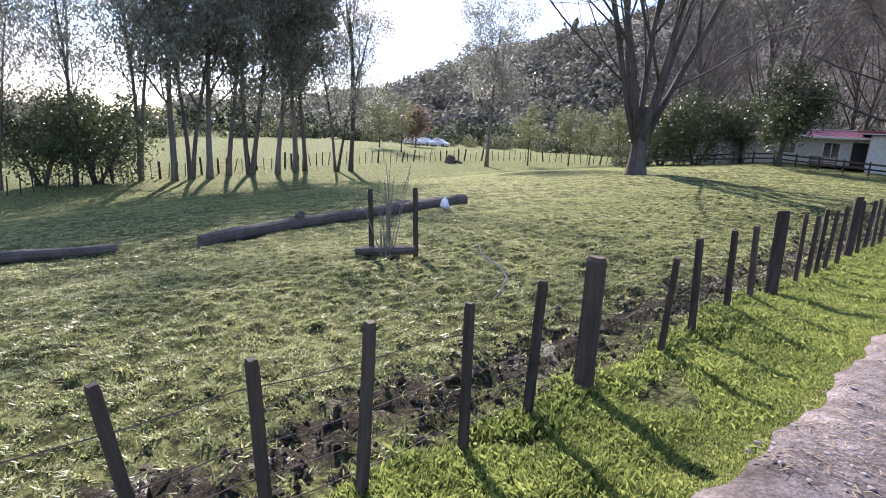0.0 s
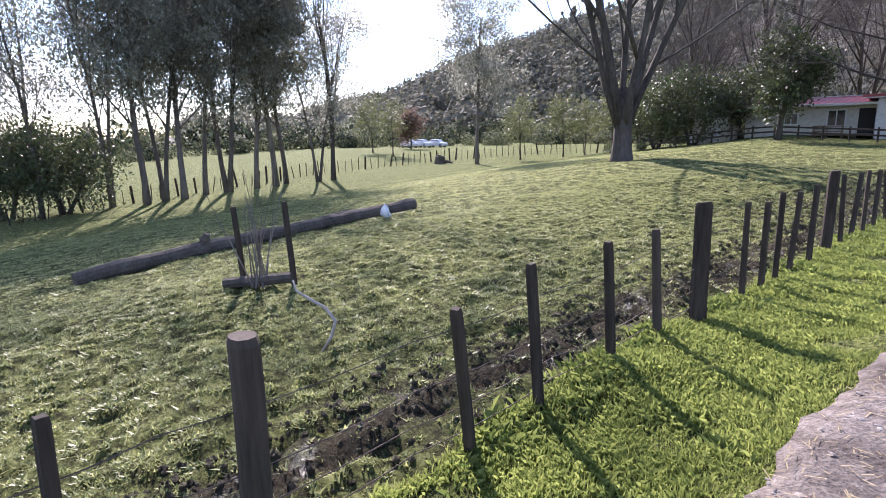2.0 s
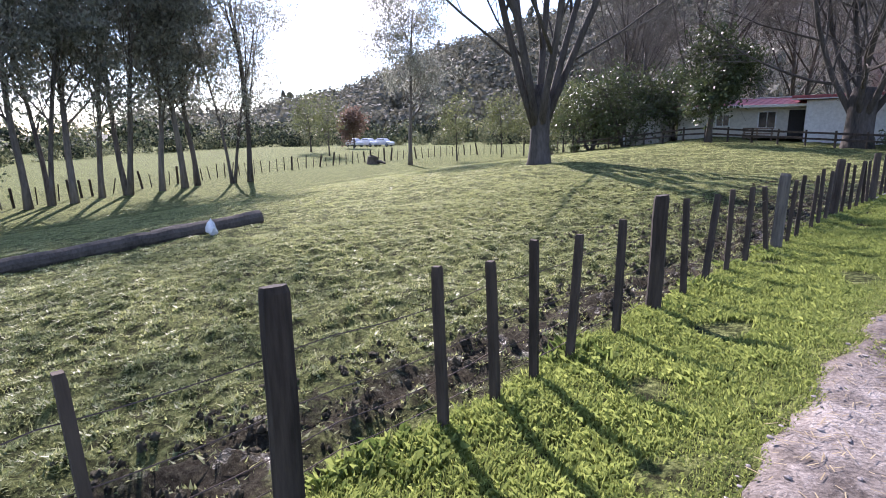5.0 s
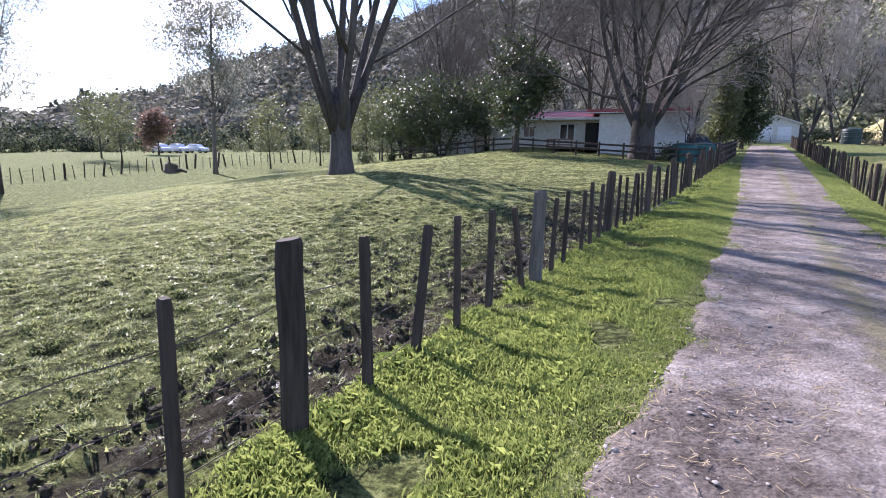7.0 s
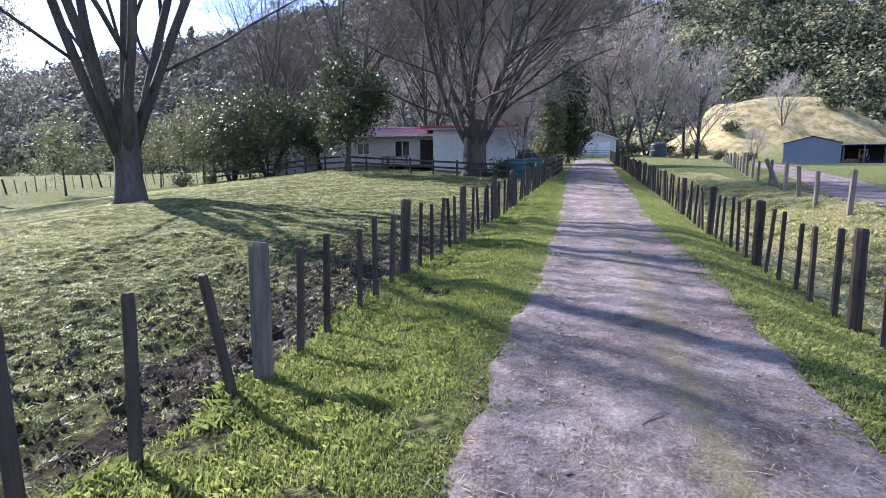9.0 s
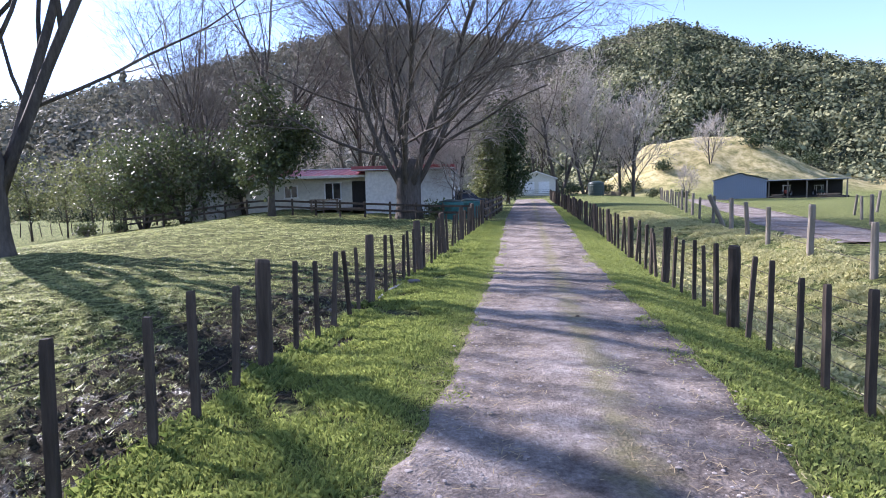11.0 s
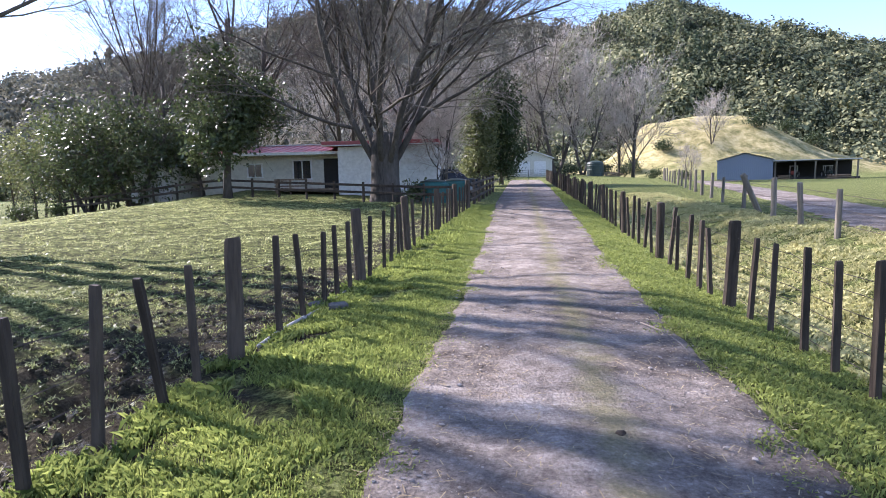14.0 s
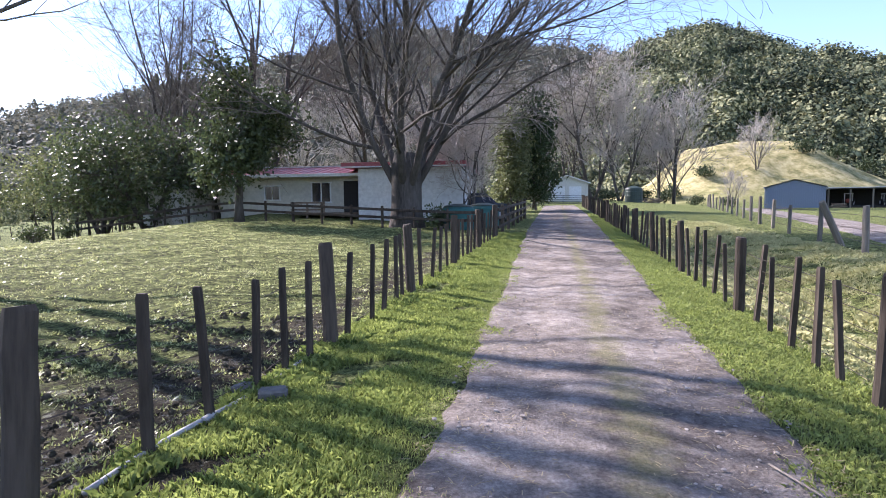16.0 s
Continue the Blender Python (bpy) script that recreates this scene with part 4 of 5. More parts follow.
# ---- buildings ----
def house():
    top = thing("house", "single-storey white weatherboard house with a low red roof", "house", (-0.7, 0, 1.0))
    z0 = 0.0

    def wall(x0, x1, yf, yb, z1, mat=M_WHITE, label=""):
        mb = Mesher()
        mb.box(((x0 + x1) / 2, (yf + yb) / 2, (z0 + z1) / 2 - 0.1), (x1 - x0, yb - yf, z1 - z0 + 0.2), 0, 0.02)
        w = part("wall", mb, mat, top, label)
        for k in range(int((z1 - 0.2) / 0.18)):
            b = Mesher()
            b.box(((x0 + x1) / 2, yf - 0.012, z0 + 0.28 + k * 0.18), (x1 - x0 - 0.1, 0.02, 0.165), 0, 0.004)
            part("weatherboard", b, mat, w)
        return w

    # white main block too; its duller paint stands for the porch shade
    wall(-16.4, -7.8, 51.6, 58.0, 2.35, M_CREAM_AND_SHADE)
    wall(-7.8, -2.2, 50.4, 58.0, 2.65)
    # red low-pitched roof with pale barges
    mb = Mesher()
    for y0, y1, za, zb in ((50.7, 54.6, 2.38, 3.0), (54.6, 58.8, 3.0, 2.3)):
        mb.face((-16.8, y0, za), (-7.2, y0, za), (-7.2, y1, zb), (-16.8, y1, zb))
        mb.face((-16.8, y0, za + 0.07), (-16.8, y1, zb + 0.07), (-7.2, y1, zb + 0.07), (-7.2, y0, za + 0.07))
    mb.face((-7.2, 50.7, 2.38), (-7.2, 50.7, 2.45), (-7.2, 54.6, 3.07), (-7.2, 54.6, 3.0))
    mb.face((-16.8, 50.7, 2.38), (-16.8, 54.6, 3.0), (-16.8, 54.6, 3.07), (-16.8, 50.7, 2.45))
    roof = part("roof", mb, M_RED_ROOF, top, "faded red painted iron roof")
    for k in range(18):
        r = Mesher()
        x = -15.9 + k * 0.5
        r.tube([(x, 50.7, 2.46), (x, 54.6, 3.08)], [0.022, 0.022], 4)
        part("rib", r, M_RED_ROOF, roof)
    part("fascia", Mesher().box((-11.65, 50.65, 2.36), (8.9, 0.06, 0.17)), M_WHITE, roof, "white fascia board")
    part("ridge_cap", Mesher().box((-11.65, 54.6, 3.1), (8.9, 0.3, 0.07)), M_WHITE, roof, "pale ridge cap")
    wing = part("wing_roof", Mesher().box((-5.3, 54.1, 2.82), (6.6, 8.2, 0.24)), M_RED_ROOF, top, "nearly flat red roof of the wing")
    part("fascia", Mesher().box((-5.3, 49.98, 2.7), (6.6, 0.06, 0.07)), M_WHITE, wing, "white fascia board")
    # windows and the porch door
    for x, w, z, h in ((-13.2, 0.9, 1.45, 0.8), (-10.3, 1.1, 1.45, 1.1)):
        f = Mesher()
        for dx, dz, sx, sz in ((0, h / 2, w + 0.14, 0.07), (0, -h / 2, w + 0.14, 0.07), (-w / 2, 0, 0.07, h), (w / 2, 0, 0.07, h), (0, 0, 0.04, h)):
            f.box((x + dx, 51.56, z + dz), (sx, 0.07, sz), 0, 0.006)
        win = part("window", f, M_WHITE, top)
        for s in (-1, 1):
            g = Mesher()
            g.box((x + s * w / 4, 51.58, z), (w / 2 - 0.08, 0.02, h - 0.06), 0, 0.003)
            part("pane", g, M_GLASS, win, "dark glass")
    # solid dark panel in place of the shaded opening
    d = Mesher()
    d.box((-8.5, 51.56, 1.05), (0.95, 0.08, 2.05))
    part("door", d, M_INTERIOR_SHADE, top, "open doorway drawn as a shade-dark panel")
    deck = Mesher()
    deck.box((-9.6, 50.6, 0.28), (3.4, 1.9, 0.12))
    dk = part("deck", deck, M_TIMBER, top, "small timber deck")
    for x in (-11.2, -10.4, -9.5):
        p = Mesher()
        p.box((x, 49.75, 0.45), (0.1, 0.1, 0.9))
        part("deck_post", p, M_TIMBER, dk)
    for z in (0.5, 0.68, 0.86):
        p = Mesher()
        p.box((-10.35, 49.7, z), (1.9, 0.05, 0.09))
        part("deck_rail", p, M_TIMBER, dk)
    return top


house()


def outbuilding():
    top = thing("outbuilding", "small pale outbuilding with a zinc lean-to roof", "shed", (-19.3, 50.2, 0.7))
    mb = Mesher()
    mb.box((0, 1.6, 0.95), (2.7, 3.2, 2.1))
    part("wall", mb, M_CREAM_AND_SHADE, top)
    r = Mesher()
    r.face((-1.6, -0.3, 2.0), (1.6, -0.3, 2.0), (1.6, 3.4, 2.6), (-1.6, 3.4, 2.6))
    r.face((-1.6, -0.3, 2.06), (-1.6, 3.4, 2.66), (1.6, 3.4, 2.66), (1.6, -0.3, 2.06))
    part("roof", r, M_GREY_ROOF, top)
    d = Mesher()
    d.box((0.5, -0.03, 0.9), (0.8, 0.05, 1.8))
    part("door", d, M_WHITE, top)
    b = Mesher()
    b.box((-1.1, -0.35, 0.35), (0.5, 0.4, 0.7))
    part("meter_box", b, M_WHITE, top, "white box against the wall")


outbuilding()


def rail_fence():
    top = thing("rail_fence", "low dark timber post-and-rail fence before the house", "fence")
    a, b = (-24.5, 49.4), (-1.5, 45.4)
    n = 15
    for k in range(n + 1):
        x, y = a[0] + (b[0] - a[0]) * k / n, a[1] + (b[1] - a[1]) * k / n
        stake("post", POSTS[k % 3], top, x, y, (0, 0), k, 0.82)
    for h in (0.45, 0.8):
        for k in range(n):
            x0, y0 = a[0] + (b[0] - a[0]) * k / n, a[1] + (b[1] - a[1]) * k / n
            x1, y1 = a[0] + (b[0] - a[0]) * (k + 1) / n, a[1] + (b[1] - a[1]) * (k + 1) / n
            p0, p1 = Vector((x0, y0 - 0.1, gz(x0, y0) + h)), Vector((x1, y1 - 0.1, gz(x1, y1) + h))
            mid, dv = (p0 + p1) / 2, p1 - p0
            mb = Mesher()
            mb.box((0, 0, 0), (dv.length + 0.06, 0.05, 0.12), m=Matrix.Translation(mid) @ dv.to_track_quat("X", "Z").to_matrix().to_4x4())
            part("rail", mb, M_POST, top)


rail_fence()


def implement_shed():
    top = thing("implement_shed", "blue-grey iron shed with an open lean-to of dark bays", "shed", (35.0, 112.0, 1.35), -22)
    mb = Mesher()
    w, dp, e, ap = 7.6, 7.0, 2.75, 3.8
    mb.v.extend([(0, 0, -1), (w, 0, -1), (w, 0, e), (w / 2, 0, ap), (0, 0, e), (0, dp, -1), (w, dp, -1), (w, dp, e), (w / 2, dp, ap), (0, dp, e)])
    mb.f.extend([(0, 1, 2, 3, 4), (9, 8, 7, 6, 5), (0, 4, 9, 5), (1, 6, 7, 2)])
    wallp = part("wall", mb, M_BLUE_IRON, top)
    for k in range(28):
        r = Mesher()
        x = 0.14 + k * 0.27
        r.tube([(x, -0.015, 0), (x, -0.015, e + (ap - e) * (1 - abs(x - w / 2) / (w / 2)) - 0.05)], [0.03, 0.03], 4)
        part("corrugation", r, M_BLUE_IRON, wallp)
    rf = Mesher()
    for s0, s1 in (((-0.2, e - 0.06), (w / 2, ap)), ((w / 2, ap), (w + 0.2, e - 0.06))):
        rf.face((s0[0], -0.3, s0[1]), (s1[0], -0.3, s1[1]), (s1[0], dp + 0.3, s1[1]), (s0[0], dp + 0.3, s0[1]))
        rf.face((s0[0], -0.3, s0[1] + 0.09), (s0[0], dp + 0.3, s0[1] + 0.09), (s1[0], dp + 0.3, s1[1] + 0.09), (s1[0], -0.3, s1[1] + 0.09))
    part("roof", rf, M_GREY_ROOF, top, "pale zinc roof")
    lr = Mesher()
    lr.box((w + 5.4, dp / 2, 2.5), (11.0, dp + 0.6, 0.14))
    part("lean_to_roof", lr, M_GREY_ROOF, top)
    # back wall and floor slab have the shade of the bays as colour
    bk = Mesher()
    bk.box((w + 5.4, dp, 0.95), (10.8, 0.12, 3.0))
    part("back_wall", bk, M_INTERIOR_SHADE, top, "back wall with bay shade put into its colour")
    fl = Mesher()
    fl.box((w + 5.4, dp / 2, -0.15), (10.8, dp, 0.3))
    part("floor_slab", fl, M_INTERIOR_SHADE, top)
    for k in range(5):
        p = Mesher()
        p.tube([(w + 0.3 + k * 2.55, 0.05, -0.8), (w + 0.3 + k * 2.55, 0.05, 2.45)], [0.13, 0.11], 7)
        part("lean_to_post", p, M_PALE_POST, top, "pale round pole")
    return top


implement_shed()


def tractor(x, y, rz, s=1.0, mat=M_ORANGE):
    top = thing("tractor", "old farm tractor parked in the open shed", "tractor", (x, y, 1.25), rz)
    top.scale = (s, s, s)
    b = Mesher()
    b.box((0, 0.9, 0.95), (0.6, 1.5, 0.6), 0, 0.08)
    b.box((0, -0.2, 0.8), (0.7, 0.9, 0.5), 0, 0.08)
    part("body", b, mat, top)
    c = Mesher()
    for px in (-0.55, 0.55):
        for py in (-0.7, 0.25):
            c.tube([(px, py, 0.9), (px, py, 2.1)], [0.04, 0.04], 6)
    c.box((0, -0.2, 2.12), (1.35, 1.2, 0.1), 0, 0.03)
    part("cab_frame", c, M_WHITE, top, "white cab frame")
    for px, py, r in ((-0.7, -0.5, 0.65), (0.7, -0.5, 0.65), (-0.6, 1.3, 0.4), (0.6, 1.3, 0.4)):
        w = Mesher()
        w.tube([(px - 0.16, py, r), (px - 0.1, py, r), (px + 0.1, py, r), (px + 0.16, py, r)], [r * 0.88, r, r, r * 0.88], 18)
        wh = part("wheel", w, M_TYRE, top)
        h = Mesher()
        h.tube([(px - 0.17, py, r), (px + 0.17, py, r)], [r * 0.5, r * 0.5], 14)
        part("rim", h, M_WHITE, wh)
    return top


tractor(45.6, 110.4, 150, 0.85)
tractor(49.6, 108.6, 170, 0.8, M_TANK)


def hut():
    top = thing("hut", "small white gabled hut with a garage door", "shed", (2.7, 100.0, 2.4), 0)
    mb = Mesher()
    w, dp, e, ap = 5.6, 6.0, 2.3, 3.3
    mb.v.extend([(0, 0, -1), (w, 0, -1), (w, 0, e), (w / 2, 0, ap), (0, 0, e), (0, dp, -1), (w, dp, -1), (w, dp, e), (w / 2, dp, ap), (0, dp, e)])
    mb.f.extend([(0, 1, 2, 3, 4), (9, 8, 7, 6, 5), (0, 4, 9, 5), (1, 6, 7, 2)])
    part("wall", mb, M_CREAM_AND_SHADE, top)
    rf = Mesher()
    for s0, s1 in (((-0.3, e - 0.1), (w / 2, ap)), ((w / 2, ap), (w + 0.3, e - 0.1))):
        rf.face((s0[0], -0.4, s0[1]), (s1[0], -0.4, s1[1]), (s1[0], dp, s1[1]), (s0[0], dp, s0[1]))
        rf.face((s0[0], -0.4, s0[1] + 0.12), (s0[0], dp, s0[1] + 0.12), (s1[0], dp, s1[1] + 0.12), (s1[0], -0.4, s1[1] + 0.12))
        rf.face((s0[0], -0.4, s0[1]), (s0[0], -0.4, s0[1] + 0.12), (s1[0], -0.4, s1[1] + 0.12), (s1[0], -0.4, s1[1]))
    part("roof", rf, M_WHITE, top, "white sheet roof")
    for x in (1.7, 3.9):
        d = Mesher()
        d.box((x, -0.03, 0.95), (1.6, 0.06, 1.8))
        part("door", d, M_WHITE, top)


hut()


def water_tank(x, y, r, h):
    top = thing("water_tank", "dark round plastic water tank", "tank", (x, y, gz(x, y)))
    mb = Mesher()
    mb.tube([(0, 0, -0.2), (0, 0, h * 0.9), (0, 0, h), (0, 0, h + 0.25)], [r, r, r * 0.93, r * 0.3], 24)
    part("body", mb, M_TANK, top, smooth=False)
    for z in (0.4, 0.9, 1.4):
        b = Mesher()
        b.tube([(0, 0, z - 0.05), (0, 0, z), (0, 0, z + 0.05)], [r, r + 0.03, r], 24)
        part("band", b, M_TANK, top)
    return top


water_tank(14.2, 100.0, 1.15, 1.9)


def car(x, y, rz, mat, label, s=1.0):
    top = thing("car", label, "car", (x, y, gz(x, y)), rz)
    top.scale = (s, s, s)
    prof = [(-2.1, 0.35), (-2.15, 0.75), (-1.9, 0.95), (-1.2, 1.0), (-0.6, 1.55), (0.9, 1.6), (1.6, 1.05), (2.1, 0.95), (2.15, 0.4)]
    mb = Mesher()
    n = len(prof)
    for sx, k in ((-0.85, 1.0), (-0.8, 1.0), (0.8, 1.0), (0.85, 1.0)):
        inset = 1.0 if abs(sx) < 0.82 else 0.96
        for py, pz in prof:
            mb.v.append((sx * (0.82 if pz > 1.2 else 1.0), py * inset, 0.35 + (pz - 0.35) * inset))
    for i in range(3):
        for j in range(n - 1):
            mb.f.append((i * n + j, i * n + j + 1, (i + 1) * n + j + 1, (i + 1) * n + j))
    mb.f.append(tuple(range(n)))
    mb.f.append(tuple(reversed(range(3 * n, 4 * n))))
    part("body", mb, mat, top)
    for sx in (-0.79, 0.79):
        g = Mesher()
        g.box((sx * 0.93, 0.15, 1.27), (0.03, 1.7, 0.36), 0, 0.005)
        part("side_window", g, M_GLASS, top)
    for sx in (-0.78, 0.78):
        for py in (-1.35, 1.35):
            w = Mesher()
            w.tube([(sx - 0.1, py, 0.33), (sx + 0.1, py, 0.33)], [0.33, 0.33], 16)
            wh = part("wheel", w, M_TYRE, top)
            h = Mesher()
            h.tube([(sx - 0.11, py, 0.33), (sx + 0.11, py, 0.33)], [0.18, 0.18], 12)
            part("rim", h, M_GREY_ROOF, wh)
    return top


car(-2.6, 53.5, 100, M_CAR_DARK, "dark car parked beside the house")
for k, (x, y) in enumerate(((-88.2, 77.6), (-86.7, 79.8), (-85.1, 82.2))):
    car(x, y, 80 + 12 * k, M_CAR_WHITE, "white vehicle parked far off in the valley")


# ---- paddock things ----
def log(name, label, pts, radii, stub=None):
    top = thing(name, label, "log")
    mb = Mesher()
    P, R = [], []
    rng = random.Random(8)
    for i in range(len(pts) - 1):
        for k in range(6):
            u = k / 6
            x, y = pts[i][0] + (pts[i + 1][0] - pts[i][0]) * u, pts[i][1] + (pts[i + 1][1] - pts[i][1]) * u
            r = (radii[i] + (radii[i + 1] - radii[i]) * u) * rng.uniform(0.92, 1.08)
            P.append((x, y + rng.uniform(-0.03, 0.03), gz(x, y) + r * 0.78 + rng.uniform(-0.01, 0.01)))
            R.append(r)
    x, y = pts[-1]
    P.append((x, y, gz(x, y) + radii[-1] * 0.8))
    R.append(radii[-1])
    mb.tube(P, R, 11)
    part("trunk", mb, M_LOG, top)
    if stub:
        s = Mesher()
        x, y = stub
        s.tube([(x, y, gz(x, y) + 0.2), (x + 0.07, y, gz(x, y) + 0.38), (x + 0.16, y + 0.03, gz(x, y) + 0.52)], [0.2, 0.13, 0.06], 8)
        part("branch_stub", s, M_LOG, top)
    return top


log("fallen_log", "long grey fallen tree trunk lying in the paddock", [(-14.6, 4.5), (-14.85, 7.4), (-14.95, 10.0), (-15.0, 12.4), (-15.05, 14.5)], [0.17, 0.19, 0.17, 0.19, 0.22], (-14.8, 7.4))
log("fallen_log", "short dead log beyond the long one", [(-16.3, 12.0), (-16.1, 14.2)], [0.15, 0.16])
log("fallen_log", "low rotten log half sunk in grass", [(-17.6, 0.4), (-16.1, 3.1)], [0.15, 0.14])


def sapling_guard():
    top = thing("tree_guard", "two dark stakes and a rail round a leafless sapling", "tree guard")
    for x, y in ((-9.8, 6.1), (-9.0, 6.6)):
        stake("stake", BATTENS[1], top, x, y, (2, -3), 0.2, 1.3)
    mb = Mesher()
    a, b = Vector((-10.0, 5.85, gz(-10.0, 5.85) + 0.1)), Vector((-8.95, 6.55, gz(-8.95, 6.55) + 0.12))
    mb.tube([a, (a + b) / 2, b], [0.09, 0.1, 0.09], 8)
    part("rail", mb, M_LOG, top)
    rng = random.Random(4)
    for k in range(16):
        p = Vector((-9.4 + rng.uniform(-0.12, 0.12), 6.2 + rng.uniform(-0.12, 0.12), gz(-9.4, 6.2)))
        d = Vector((rng.uniform(-0.25, 0.25), rng.uniform(-0.25, 0.25), 1)).normalized()
        L = rng.uniform(1.0, 2.0)
        pts = [p]
        for i in range(4):
            d = (d + Vector((rng.uniform(-0.12, 0.12), rng.uniform(-0.12, 0.12), 0.05))).normalized()
            pts.append(pts[-1] + d * L / 4)
        part("stem", Mesher().tube(pts, [0.014, 0.012, 0.01, 0.007, 0.004], 4), M_TWIG, top)


sapling_guard()


def bent_branch():
    mb = Mesher()
    base = Vector((-5.6, 5.0, gz(-5.6, 5.0)))
    side = Vector((0.735, 0.678, 0))
    pts = [(0.0, -0.02), (0.1, 0.15), (0.15, 0.32), (0.05, 0.46), (-0.12, 0.56), (-0.24, 0.64), (-0.27, 0.75)]
    mb.tube([base + side * a + Vector((0, 0, b)) for a, b in pts], [0.02, 0.019, 0.018, 0.017, 0.015, 0.013, 0.008], 7)
    ob = part("dead_branch", mb, M_PALE_TWIG, smooth=True)
    return tagged(ob, "bleached bent dead branch standing in the grass", "branch")


bent_branch()

# crumpled bag form standing in for a white bird-like shape
bag = Mesher()
blob(bag, (0, 0, 0), 1.0, np.random.default_rng(2), ICO2)
bag.v = [(-14.25 + a * 0.17 * (1 - 0.45 * c), 12.7 + b * 0.13 * (1 - 0.45 * c), gz(-14.25, 12.7) + 0.2 + c * 0.2) for a, b, c in bag.v]
tagged(part("white_bag_shape", bag, M_PLASTIC), "white bird-like shape beside the log, built as a crumpled bag", "bag")


# ---- grass ----
def blades(name, label, xy, height, mat, seed, per=6, width=0.008, lean=0.5, spread=0.05, far=False):
    """Tufts of bent blades at the given places, one loose mesh."""
    rng = np.random.default_rng(seed)
    n = len(xy) * per
    base = np.repeat(xy, per, 0) + rng.normal(0, spread, (n, 2))
    z = surface(base[:, 0], base[:, 1]) - 0.006
    h = np.repeat(height, per)[:, None] * rng.uniform(0.5, 1.3, (n, 1))
    q = rng.uniform(0, 2 * math.pi, n)
    d = np.stack([np.cos(q), np.sin(q), np.zeros(n)], 1)
    s = np.stack([-np.sin(q), np.cos(q), np.zeros(n)], 1) * width * rng.uniform(0.6, 1.4, (n, 1)) * (1 + h * 2)
    p0 = np.column_stack([base, z])
    up = np.array([0, 0, 1.0])
    k = lean * rng.uniform(0.2, 1.3, (n, 1))
    p1 = p0 + (up * 0.6 + d * k * 0.25) * h
    p2 = p0 + (up * (1 - k * 0.3) + d * k * 0.8) * h
    if far:
        v = np.stack([p0 - s, p0 + s, p2], 1).reshape(-1, 3)
    else:
        v = np.stack([p0 - s, p0 + s, p1 + s * 0.8, p2], 1).reshape(-1, 3)
    ob = new(name, quads_mesh(name, v, mat, 3 if far else 4))
    return tagged(ob, label, "grass", kind="stuff")


G = np.random.default_rng(77)


def scatter(n, x_lo, x_hi, y_lo, y_hi, power=1.0):
    y = y_lo + (y_hi - y_lo) * G.uniform(0, 1, n) ** power
    u = G.uniform(0, 1, n)
    lo = x_lo(y) if callable(x_lo) else np.full(n, x_lo)
    hi = x_hi(y) if callable(x_hi) else np.full(n, x_hi)
    return np.column_stack([lo + (hi - lo) * u, y])


def patchy(xy, scale, cut):
    k = np.array([noise.noise(Vector((a * scale, b * scale, 3.1))) for a, b in xy])
    return xy[k > cut], k[k > cut]


# long verge between fence and track
v1 = scatter(76000, lambda y: fence_x(y) - 0.1, lambda y: road_left(y) + 0.07, -8, 44, 1.1)
v1 = patchy(v1, 1.3, -0.3)[0]
edge = np.clip((road_left(v1[:, 1]) + 0.1 - v1[:, 0]) / 0.5, 0.3, 1)
hgt = 0.06 * edge * (1 + 0.9 * np.array([noise.noise(Vector((a * 2.4, b * 2.4, 0.0))) for a, b in v1])) + 0.012
blades("verge_grass", "bright green long grass on the verge", v1, hgt, M_BLADE, 1, 7, 0.0023, 0.75, 0.04)
v2 = scatter(34000, lambda y: road_right(y) - 0.06, lambda y: right_fence_x(y) + 0.3, -8, 60, 1.1)
blades("verge_grass", "green grass between track and ditch fence", v2, np.full(len(v2), 0.055), M_BLADE, 2, 7, 0.003, 0.9, 0.045)
v3 = scatter(24000, lambda y: right_fence_x(y) + 0.2, lambda y: right_fence_x(y) + 5.0, 18, 52, 1.4)
v3, k3 = patchy(v3, 1.6, -0.2)
blades("ditch_grass", "rank straw-green grass in the ditch", v3, 0.07 + 0.12 * np.clip(k3 + 0.1, 0, 1), M_DITCH_BLADE, 3, 7, 0.007, 1.0)
for side in (road_left, road_right):
    e1 = scatter(9000, lambda y: side(y) - 0.28, lambda y: side(y) + 0.28, -1, 46, 1.1)
    e1, ke = patchy(e1, 1.9, -0.02)
    blades("edge_grass", "sparse grass creeping over the edge of the gravel", e1, 0.018 + 0.05 * np.clip(ke, 0, 1), M_BLADE, 8, 6, 0.003, 1.1, 0.05)
# paddock sward in small clumps
p1 = scatter(190000, lambda y: np.full(len(y), -13.0), lambda y: fence_x(y) - 0.2, -2, 27, 1.0)
p1, k1 = patchy(p1, 7.5, -0.12)
corner = np.clip((p1[:, 1] - 15) * 0.3, 0, 1)
mud = np.exp(-((p1[:, 0] - fence_x(p1[:, 1]) + 0.75 + corner * 0.5) / (0.55 + corner * 0.9)) ** 2)
keep = G.uniform(0, 1, len(p1)) > mud * (0.85 - 0.15 * corner)
p1, k1 = p1[keep], k1[keep]
blades("paddock_grass", "short grazed paddock grass in clumps", p1, 0.022 + 0.06 * np.clip(k1 + 0.1, 0, 1), M_PAD_BLADE, 4, 5, 0.0085, 1.5, 0.024, True)
